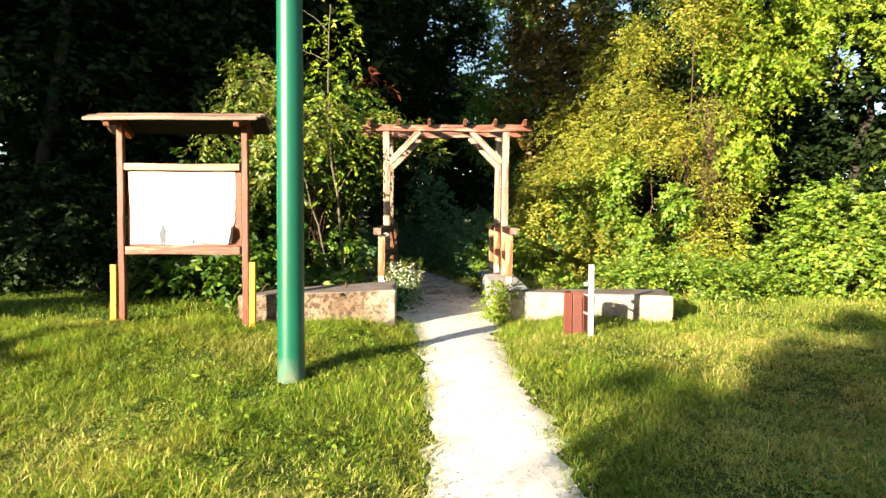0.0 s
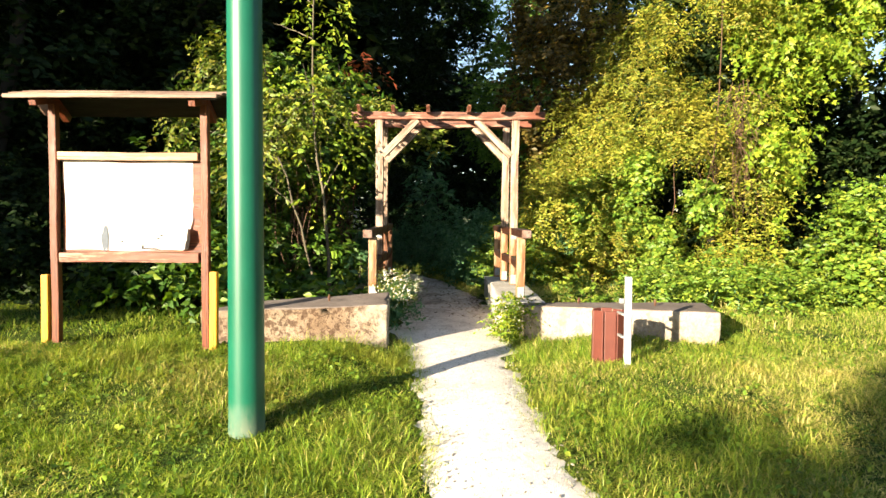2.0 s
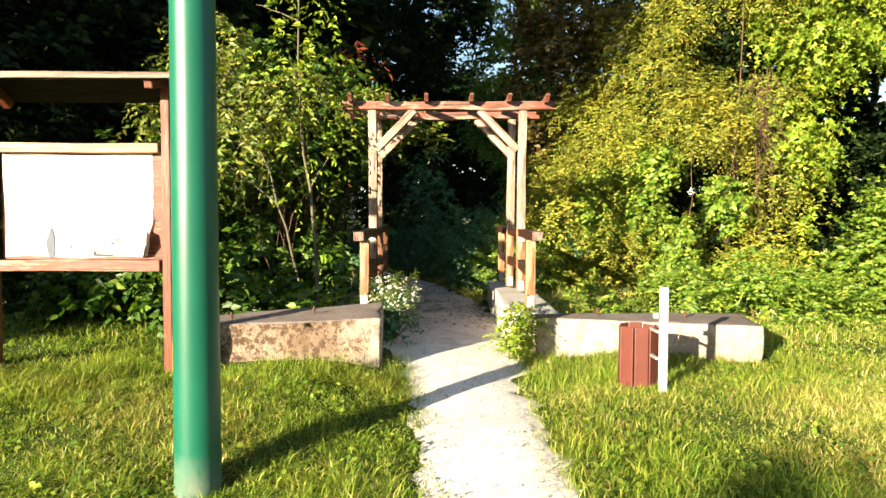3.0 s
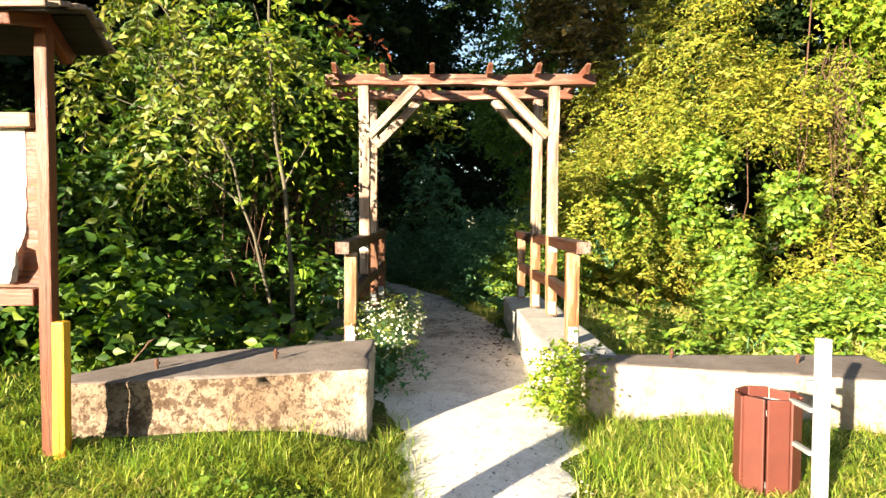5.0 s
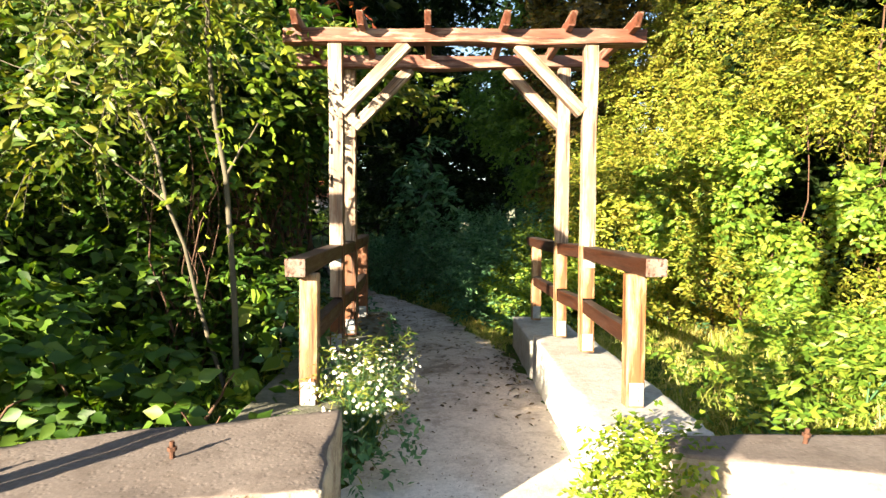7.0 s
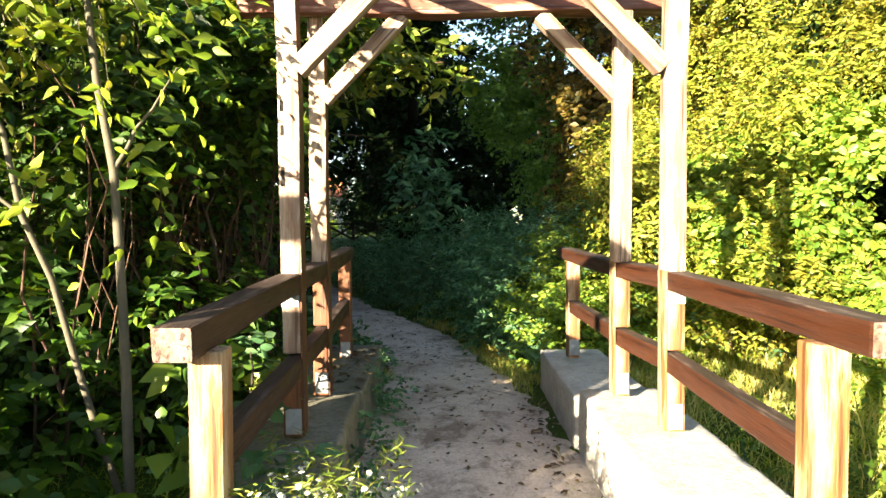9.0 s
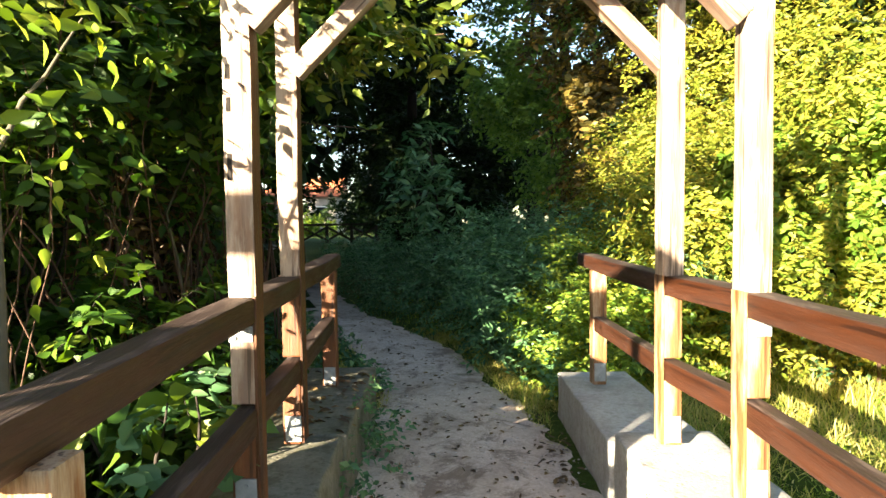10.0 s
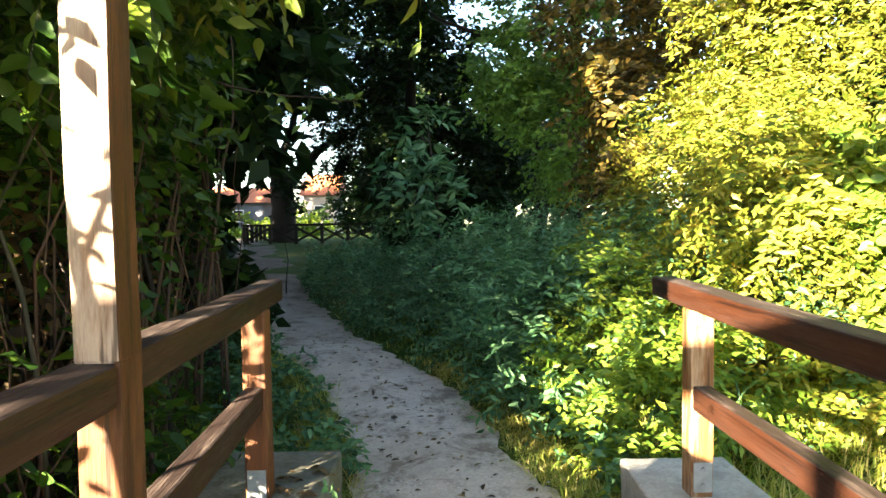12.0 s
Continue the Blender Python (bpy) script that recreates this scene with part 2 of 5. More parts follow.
LEAF_RED = leaf_material("red_autumn_leaf", (0.0, (0.16, 0.04, 0.02)), (1.0, (0.34, 0.09, 0.04)))
GRASS = leaf_material("grass_blade", (0.0, (0.070, 0.150, 0.014)), (0.5, (0.180, 0.275, 0.022)), (0.88, (0.31, 0.36, 0.042)), (1.0, (0.44, 0.38, 0.12)), through_light=0.45, dry=(0.31, 0.30, 0.045))
DRY_GRASS = leaf_material("dry_grass_blade", (0.0, (0.14, 0.225, 0.026)), (0.45, (0.30, 0.345, 0.055)), (0.75, (0.46, 0.42, 0.12)), (1.0, (0.66, 0.54, 0.25)), through_light=0.4, dry=(0.58, 0.41, 0.13))
NEAR_BLACK_WOOD = wood_material("near_black_wood", (0.014, 0.006, 0.004), (0.024, 0.011, 0.006), (0.012, 0.006, 0.004), 0.3)
PALE_BAR = wood_material("bleached_bar_wood", (0.29, 0.155, 0.085), (0.38, 0.26, 0.17), (0.25, 0.15, 0.10), 0.5)
PETAL = plain_material("white_petal", (0.78, 0.77, 0.72), 0.7, 0.0, 0.1, 20.0)
FLOWER_EYE = plain_material("yellow_flower_eye", (0.55, 0.38, 0.04), 0.8)
DRY_LEAF = leaf_material("fallen_leaf", (0.0, (0.05, 0.032, 0.018)), (0.6, (0.12, 0.075, 0.035)), (1.0, (0.22, 0.15, 0.07)))
PEBBLE = leaf_material("path_pebble", (0.0, (0.20, 0.17, 0.14)), (1.0, (0.52, 0.47, 0.41)), through_light=0.0)


# ---- mesh helpers ----
def part(name, bm, material, parent=None, label="", at=None):
    """Links a bmesh as one mesh object, under a thing or a part."""
    me = bpy.data.meshes.new(name)
    bm.to_mesh(me)
    bm.free()
    me.materials.append(material)
    ob = new(name, me)
    if parent:
        ob.parent = parent
    if at is not None:
        ob.matrix_local = at
    return tagged(ob, label)


def thing(name, label, category, group="", kind="", at=(0, 0, 0)):
    ob = new(name)
    ob.empty_display_size = 0.2
    ob.location = at
    return tagged(ob, label, category, group, kind)


def fast_mesh(name, verts, faces, material, parent=None, smooth=False):
    """A mesh from arrays: verts (n, 3), faces a list of (m, k) index arrays."""
    me = bpy.data.meshes.new(name)
    me.vertices.add(len(verts))
    me.vertices.foreach_set("co", np.ascontiguousarray(verts, np.float32).ravel())
    loops = np.concatenate([f.ravel() for f in faces]).astype(np.int32)
    sizes = np.concatenate([np.full(len(f), f.shape[1]) for f in faces])
    me.loops.add(len(loops))
    me.loops.foreach_set("vertex_index", loops)
    me.polygons.add(len(sizes))
    me.polygons.foreach_set("loop_start", np.concatenate([[0], np.cumsum(sizes)[:-1]]).astype(np.int32))
    if smooth:
        me.polygons.foreach_set("use_smooth", np.ones(len(sizes), bool))
    me.update(calc_edges=True)
    me.validate()
    me.materials.append(material)
    ob = new(name, me)
    if parent:
        ob.parent = parent
    return ob


def box(sx, sy, sz, bevel=0.006, cuts=0, rough=0.0, seed=0, segments=2):
    """A box about the origin, cut along x, its corners rounded and its faces a little uneven."""
    bm = bmesh.new()
    bmesh.ops.create_cube(bm, size=1.0)
    bmesh.ops.scale(bm, vec=(sx, sy, sz), verts=bm.verts)
    if bevel:
        bmesh.ops.bevel(bm, geom=bm.edges[:], offset=bevel, segments=segments, affect="EDGES", profile=0.6)
    for i in range(cuts):
        x = -sx / 2 + sx * (i + 1) / (cuts + 1)
        bmesh.ops.bisect_plane(bm, geom=bm.verts[:] + bm.edges[:] + bm.faces[:], plane_co=(x, 0, 0), plane_no=(1, 0, 0))
    if rough:
        for v in bm.verts:
            d = noise.noise_vector(Vector((v.co.x * 1.7 + seed * 7.3, v.co.y * 4, v.co.z * 4 + seed)))
            v.co += Vector((0, d.y, d.z)) * rough
    return bm


def along(p0, p1, up=(0, 0, 1)):
    """The pose whose x runs from p0 to p1, at their middle."""
    p0, p1 = Vector(p0), Vector(p1)
    x = (p1 - p0).normalized()
    z = Vector(up) - x * x.dot(Vector(up))
    if z.length < 1e-3:
        z = Vector((0, 1, 0)) - x * x.dot(Vector((0, 1, 0)))
    z.normalize()
    y = z.cross(x)
    m = Matrix((x, y, z)).transposed().to_4x4()
    m.translation = (p0 + p1) / 2
    return m


def timber(name, p0, p1, w, h, material, parent, label="", bevel=0.008, rough=0.006, up=(0, 0, 1), seed=0, cuts=None):
    """A squared timber from p0 to p1; w across, h along up."""
    length = (Vector(p1) - Vector(p0)).length
    cuts = max(2, int(length / 0.22)) if cuts is None else cuts
    return part(name, box(length, w, h, bevel, cuts, rough, seed), material, parent, label, along(p0, p1, up))


def tube_arrays(points, radii, sides=6):
    """Rings of a tube along points."""
    points = np.asarray(points, float)
    n = len(points)
    way = np.gradient(points, axis=0)
    way /= np.linalg.norm(way, axis=1)[:, None] + 1e-9
    ref = np.where(np.abs(way[:, 2:3]) < 0.9, np.array([[0, 0, 1.0]]), np.array([[1.0, 0, 0]]))
    a = np.cross(way, ref)
    a /= np.linalg.norm(a, axis=1)[:, None] + 1e-9
    b = np.cross(way, a)
    ang = np.linspace(0, 2 * np.pi, sides, endpoint=False)
    ring = a[:, None, :] * np.cos(ang)[None, :, None] + b[:, None, :] * np.sin(ang)[None, :, None]
    v = (points[:, None, :] + ring * np.asarray(radii)[:, None, None]).reshape(-1, 3)
    i, j = np.meshgrid(np.arange(n - 1), np.arange(sides), indexing="ij")
    k = (j + 1) % sides
    f = np.stack([i * sides + j, i * sides + k, (i + 1) * sides + k, (i + 1) * sides + j], -1).reshape(-1, 4)
    return v, f


def tubes(name, lines, material, parent, sides=6):
    """Several tubes, each (points, radii), joined into one mesh."""
    vs, fs, base = [], [], 0
    for pts, radii in lines:
        v, f = tube_arrays(pts, radii, sides)
        vs.append(v)
        fs.append(f + base)
        base += len(v)
    return fast_mesh(name, np.concatenate(vs), [np.concatenate(fs)], material, parent, True)


def bent(rng, p0, p1, n=7, wobble=0.06):
    """Points on a crooked line from p0 to p1."""
    p0, p1 = np.asarray(p0, float), np.asarray(p1, float)
    t = np.linspace(0, 1, n)[:, None]
    w = rng.normal(0, wobble, (n, 3)) * np.linalg.norm(p1 - p0)
    w[0] = w[-1] = 0
    return p0 + (p1 - p0) * t + np.cumsum(w, 0) * 0.4 * np.sin(np.pi * t)


def smooth01(t):
    t = np.clip(t, 0, 1)
    return t * t * (3 - 2 * t)


# ---- the lie of the land ----
def land(x, y):
    """The ground's height."""
    x, y = np.asarray(x, float), np.asarray(y, float)
    z = -0.12 + 0.12 * smooth01((y - 2.5) / 3.0)
    side = smooth01((np.abs(x - 0.25) - 0.55) / 0.7)
    z = z + 0.09 * side * smooth01((y - 4.2) / 1.6) * (1 - smooth01((y - 8.5) / 3))
    z = z + 0.06 * smooth01((-x - 2.2) / 1.5) * smooth01((y - 4) / 2)
    z = z + 0.019 * np.maximum(y - 13.0, 0) * (y < 45) + 0.019 * 32 * (y >= 45)
    return z + 0.018 * np.sin(x * 1.9 + 0.7) * np.sin(y * 1.6) * side


# middle and half-width of the trodden path, going forwards
TRACK = ((-6, 0.6, 0.60), (0, 0.42, 0.48), (2.8, 0.34, 0.40), (4.3, 0.28, 0.37), (5.3, 0.20, 0.38), (6.2, 0.17, 0.42), (7.4, 0.11, 0.62),
         (9.0, 0.02, 0.70), (10.5, -0.02, 0.68), (11.9, -0.12, 0.52), (13.7, -0.55, 0.58), (16.2, -1.82, 0.65), (20, -3.5, 0.9), (25, -5.4, 1.4), (40, -11.4, 2.6), (52, -16, 3))


def track(y):
    ys, xs, ws = zip(*TRACK)
    return np.interp(y, ys, xs), np.interp(y, ys, ws)


def ground_sheet():
    near_x, near_y = np.concatenate([np.arange(-9, -1.5, 0.25), np.arange(-1.5, 2.0, 0.125), np.arange(2.0, 9.01, 0.25)]), np.concatenate([np.arange(-4, 2, 0.25), np.arange(2, 16, 0.125), np.arange(16, 20.01, 0.25)])
    far = np.array([14, 20, 30, 50, 90, 160, 300, 700, 1500, 3000.0])
    xs = np.concatenate([-far[::-1], near_x, far])
    ys = np.concatenate([-far[::-1], near_y, np.array([23, 27, 32, 40, 45, 50, 60, 90, 160, 300, 700, 1500, 3000.0])])
    gx, gy = np.meshgrid(xs, ys, indexing="ij")
    z = land(gx, gy)
    v = np.stack([gx, gy, z], -1).reshape(-1, 3)
    i, j = np.meshgrid(np.arange(len(xs) - 1), np.arange(len(ys) - 1), indexing="ij")
    k = len(ys)
    f = np.stack([i * k + j, (i + 1) * k + j, (i + 1) * k + j + 1, i * k + j + 1], -1).reshape(-1, 4)
    return tagged(fast_mesh("ground", v, [f], SOIL, None, True), "uneven lawn soil under short grass", "ground", kind="structure")


def path_sheet():
    ys = np.concatenate([np.arange(-6, 22, 0.07), np.arange(22, 52, 0.5)])
    us = np.linspace(-1, 1, 17)
    mid, half = track(ys)
    rng = np.random.default_rng(4)
    ragged = np.array([[noise.noise(Vector((y * 1.5, side * 9.0, 0))) * 0.17 + noise.noise(Vector((y * 5, side * 5.0, 3))) * 0.10 + noise.noise(Vector((y * 13, side * 5.0, 7))) * 0.03 + 0.06 for y in ys] for side in (-1, 1)])
    wide = half[:, None] + np.where(us[None, :] < 0, ragged[0][:, None], ragged[1][:, None]) * np.abs(us)[None, :]
    x = mid[:, None] + us[None, :] * wide
    y = np.repeat(ys[:, None], len(us), 1)
    crown = (1 - np.abs(us) ** 3) * 0.034 - 0.010
    z = land(x, y) + crown[None, :] + rng.normal(0, 0.002, x.shape)
    v = np.stack([x, y, z], -1).reshape(-1, 3)
    i, j = np.meshgrid(np.arange(len(ys) - 1), np.arange(len(us) - 1), indexing="ij")
    k = len(us)
    f = np.stack([i * k + j, i * k + j + 1, (i + 1) * k + j + 1, (i + 1) * k + j], -1).reshape(-1, 4)
    return tagged(fast_mesh("path", v, [f], GRAVEL, None, True), "pale trodden gravel path with ragged edges", "path", kind="structure")


ground_sheet()
path_sheet()


# ---- concrete walls and slabs ----
def block(name, outline, z0, top, material, label, category, seed=0, rough=0.012, bevel=0.02, group="", top_material=None):
    """An upright concrete block over an outline; top gives each corner's height. Its faces are cut and roughened."""
    bm = bmesh.new()
    low = [bm.verts.new((x, y, z0)) for x, y in outline]
    high = [bm.verts.new((x, y, z)) for (x, y), z in zip(outline, top)]
    n = len(outline)
    bm.faces.new(high)
    bm.faces.new(low[::-1])
    for i in range(n):
        bm.faces.new((low[i], low[(i + 1) % n], high[(i + 1) % n], high[i]))
    bmesh.ops.recalc_face_normals(bm, faces=bm.faces)
    bmesh.ops.bevel(bm, geom=bm.edges[:], offset=bevel, segments=2, affect="EDGES", profile=0.5)
    xs, ys = [p[0] for p in outline], [p[1] for p in outline]
    for axis, lo, hi in ((0, min(xs), max(xs)), (1, min(ys), max(ys)), (2, z0, max(top))):
        steps = max(1, int((hi - lo) / 0.07))
        for s in range(1, steps):
            co, no = [0, 0, 0], [0, 0, 0]
            co[axis], no[axis] = lo + (hi - lo) * s / steps, 1
            bmesh.ops.bisect_plane(bm, geom=bm.verts[:] + bm.edges[:] + bm.faces[:], plane_co=co, plane_no=no)
    bm.normal_update()
    for v in bm.verts:
        p = v.co * 3.1 + Vector((seed * 3.7, 0, 0))
        d = noise.noise(p) * rough * 1.2 + noise.noise(v.co * 14) * rough * 0.7
        chip = max(0.0, noise.noise(v.co * 5.5 + Vector((seed, 9, 2))) - 0.25) * rough * 3
        v.co += v.normal * (d - chip) * (0.25 if v.normal.z > 0.95 else 1.0)
    for f in bm.faces:
        f.smooth = True
        f.material_index = 1 if f.normal.z > 0.8 and top_material else 0
    ob = part(name, bm, material, None)
    if top_material:
        ob.data.materials.append(top_material)
    return tagged(ob, label, category, group)


block("concrete_wall", [(-0.525, 6.74), (-0.575, 7.50), (-1.95, 7.28), (-2.40, 7.00), (-2.19, 6.59)], -0.3, [0.442, 0.480, 0.40, 0.335, 0.392], CONCRETE,
      "low weathered concrete wall with stained pitted face", "wall", 1, 0.018, 0.016, "low walls beside the path", WALL_TOP)
block("concrete_wall", [(0.83, 7.19), (2.56, 6.62), (2.72, 7.36), (0.80, 7.43)], -0.3, [0.385, 0.405, 0.41, 0.385], PALE_CONCRETE,
      "low pale concrete wall with rust-stained top", "wall", 2, 0.012, 0.016, "low walls beside the path", WALL_TOP)
block("concrete_slab", [(0.60, 7.58), (1.10, 7.47), (1.16, 9.92), (0.68, 9.92)], -0.3, [0.375, 0.375, 0.385, 0.385], SLAB,
      "pale concrete plinth carrying the wooden railing", "plinth", 3, 0.008, 0.015, "railing plinths")
block("concrete_slab", [(0.66, 9.935), (1.16, 9.935), (1.20, 11.38), (0.70, 11.38)], -0.3, [0.33, 0.33, 0.325, 0.325], SLAB,
      "grey concrete plinth at the railing's far end", "plinth", 4, 0.006, 0.012, "railing plinths")
block("concrete_slab", [(-0.62, 7.66), (-0.66, 9.92), (-1.16, 9.92), (-1.12, 7.55)], -0.3, [0.385, 0.385, 0.385, 0.385], MOSSY_SHADED_SLAB,
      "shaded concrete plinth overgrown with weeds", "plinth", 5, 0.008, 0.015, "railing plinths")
block("concrete_slab", [(-0.64, 9.935), (-0.64, 11.42), (-1.16, 11.42), (-1.16, 9.935)], -0.3, [0.385, 0.375, 0.375, 0.385], MOSSY_SHADED_SLAB,
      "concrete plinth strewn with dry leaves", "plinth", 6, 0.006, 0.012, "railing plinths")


# ---- the wooden gate with its railings ----
POST = 0.095
GATE = thing("wooden_gate", "weathered red-brown timber pergola gate with railings", "gate", at=(0, 9.3, 0.38))


def gate_part(name, p0, p1, w, h, material, label="", parent=None, **more):
    p0, p1 = Vector(p0) - GATE.location, Vector(p1) - GATE.location
    return timber(name, p0, p1, w, h, material, parent or GATE, label, **more)


def shoe(x, y, z0):
    """A bent steel strap at a post's foot with two bolt heads."""
    strap = box(0.006, POST * 0.78, 0.12, 0.002)
    m = Matrix.Translation(Vector((x, y, z0 + 0.10)) - GATE.location)
    ob = part("steel_shoe", strap, STEEL, GATE, "galvanised steel post shoe", m @ pose(0, -POST / 2 - 0.004, 0, 0, 0, 90))
    for dz in (-0.03, 0.035):
        head = bmesh.new()
        bmesh.ops.create_cone(head, cap_ends=True, segments=6, radius1=0.009, radius2=0.008, depth=0.008)
        part("bolt", head, STEEL, ob, "", pose(-0.006, 0.0, dz, 0, 90, 0))


def wear_top(rail):
    """Rain and boots have bared the upper faces."""
    rail.data.materials.append(RAIL_TOP)
    for f in rail.data.polygons:
        if f.normal.z > 0.75:
            f.material_index = 1


# the handrails climb a little; each is let into the posts from outside, behind a thin inner cheek
RAIL_LINE = {1: ((7.69, 0.905), (9.10, 0.9465), (9.70, 0.8865), (11.34, 0.890)), -1: ((7.78, -0.848), (9.10, -0.866), (9.79, -0.866), (11.24, -0.915))}
RAIL_TOPS = {1: (1.146, 0.0158), -1: (1.140, 0.0240)}
RAIL_HIGH, RAIL_WIDE, DROP = 0.092, 0.108, 0.385


def rail_top(side, y):
    return RAIL_TOPS[side][0] + RAIL_TOPS[side][1] * (y - 7.7)


CHEEK = 0.012
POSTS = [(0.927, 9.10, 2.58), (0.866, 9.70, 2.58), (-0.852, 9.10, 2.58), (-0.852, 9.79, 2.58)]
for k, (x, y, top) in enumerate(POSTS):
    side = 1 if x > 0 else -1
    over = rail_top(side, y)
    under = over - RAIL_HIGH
    # left feet get a darker wood than the sunlit right ones, shade included
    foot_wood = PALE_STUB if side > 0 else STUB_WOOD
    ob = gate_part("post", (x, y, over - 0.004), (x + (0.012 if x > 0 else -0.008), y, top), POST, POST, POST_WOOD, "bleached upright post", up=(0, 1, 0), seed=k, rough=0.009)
    # the +x faces keep their old stain, darkened for that side's shade
    ob.data.materials.append(SHADED_STAIN_WOOD if x < 0 else STUB_WOOD)
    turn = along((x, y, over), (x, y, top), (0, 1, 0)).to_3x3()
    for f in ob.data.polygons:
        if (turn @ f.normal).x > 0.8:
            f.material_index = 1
    inner = x - side * (POST / 2 - CHEEK / 2)
    outer = x + side * CHEEK / 2
    gate_part("cheek", (inner, y, 0.415), (inner, y, over + 0.002), CHEEK, POST * 0.985, SHADED_STAIN_WOOD if side < 0 else foot_wood, "inner cheek of the post", up=(0, 1, 0), seed=70 + k, bevel=0.003, rough=0.002)
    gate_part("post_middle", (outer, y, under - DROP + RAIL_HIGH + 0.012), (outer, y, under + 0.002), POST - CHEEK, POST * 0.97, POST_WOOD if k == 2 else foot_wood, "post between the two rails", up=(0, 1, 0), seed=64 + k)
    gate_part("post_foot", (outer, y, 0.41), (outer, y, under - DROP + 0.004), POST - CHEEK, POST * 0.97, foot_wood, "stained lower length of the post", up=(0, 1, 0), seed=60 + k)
    shoe(x, y, 0.385)
    if k in (0, 2):
        plate = box(POST * 0.86, 0.006, 0.055, 0.002)
        strap = part("steel_bracket", plate, STEEL, GATE, "galvanised bracket under the handrail", Matrix.Translation(Vector((outer, y - POST / 2 - 0.002, under - 0.034)) - GATE.location))
        for dx in (-0.022, 0.024):
            head = bmesh.new()
            bmesh.ops.create_cone(head, cap_ends=True, segments=10, radius1=0.010, radius2=0.008, depth=0.007)
            part("bolt", head, STEEL, strap, "", pose(dx, -0.006, 0.012 if dx > 0 else -0.012, 90, 0, 0))
# near-black boxes on one post's face, painting the shade inside old mortise slots
for z in (1.62, 1.83, 1.94):
    slot = box(0.016, 0.006, 0.09 if z < 1.7 else 0.05, 0.003)
    part("mortise", slot, SLOT_SHADE, GATE, "near-black box for a shaded mortise slot", Matrix.Translation(Vector((-0.882, 9.0518, z)) - GATE.location))
for k, (x, y) in enumerate(((0.872, 7.90), (0.875, 10.92), (-0.805, 7.92), (-0.885, 10.92))):
    side = 1 if x > 0 else -1
    under = rail_top(side, y) - RAIL_HIGH
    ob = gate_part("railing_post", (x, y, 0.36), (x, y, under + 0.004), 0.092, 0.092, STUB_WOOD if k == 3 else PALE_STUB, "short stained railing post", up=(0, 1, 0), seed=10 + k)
    shoe(x, y, 0.345)
for side, line in RAIL_LINE.items():
    for k, ((ya, xa), (yb, xb)) in enumerate(zip(line, line[1:])):
        za, zb = rail_top(side, ya) - RAIL_HIGH / 2, rail_top(side, yb) - RAIL_HIGH / 2
        rail = gate_part("top_rail", (xa, ya + 0.001, za), (xb, yb - 0.001, zb), RAIL_WIDE, RAIL_HIGH, RAIL_WOOD, "thick worn handrail", bevel=0.013, rough=0.008, seed=20 + k + 3 * (side < 0))
        wear_top(rail)
        rail.data.materials.append(END_GRAIN)
        for f in rail.data.polygons:
            if abs(f.normal.x) > 0.8:
                f.material_index = 2
        ya, yb = max(ya, 7.95), min(yb, 10.88)
        xa, xb = np.interp((ya, yb), [p[0] for p in line], [p[1] for p in line]) - side * 0.016
        za, zb = rail_top(side, ya) - RAIL_HIGH / 2, rail_top(side, yb) - RAIL_HIGH / 2
        rail = gate_part("lower_rail", (xa, ya + 0.001, za - DROP), (xb, yb - 0.001, zb - DROP), 0.072, 0.098, RAIL_WOOD, "lower railing board", bevel=0.010, seed=33 + k + 3 * (side < 0))
        wear_top(rail)
for k, y in enumerate((9.08, 9.74)):
    gate_part("beam", (-1.22 - 0.06 * k, y, 2.628), (1.32 - 0.08 * k, y + 0.0, 2.628), 0.11, 0.10, BEAM_WOOD, "crossbeam with a wavy worn edge", bevel=0.012, rough=0.022, seed=30 + k, cuts=18)
for k, x in enumerate((-1.10, -0.66, -0.21, 0.32, 0.76, 1.20)):
    rafter = box(1.20, 0.046, 0.078, 0.008, 5, 0.008, 40 + k)
    for v in rafter.verts:
        if abs(v.co.x) > 0.55 and v.co.z < 0:
            v.co.x *= 0.88
    part("rafter", rafter, BEAM_WOOD, GATE, "short rafter with slanted ends", Matrix.Translation(Vector((x, 9.42, 2.69)) - GATE.location) @ pose(0, 0, 0, 0, 0, 90))
for y in (9.08, 9.74):
    for side, foot in ((1, 0.88), (-1, -0.82)):
        gate_part("brace", (foot, y + 0.012, 2.11), (foot - 0.46 * side, y + 0.012, 2.585), 0.08, 0.085, POST_WOOD, "diagonal corner brace", seed=int(50 + y + side))


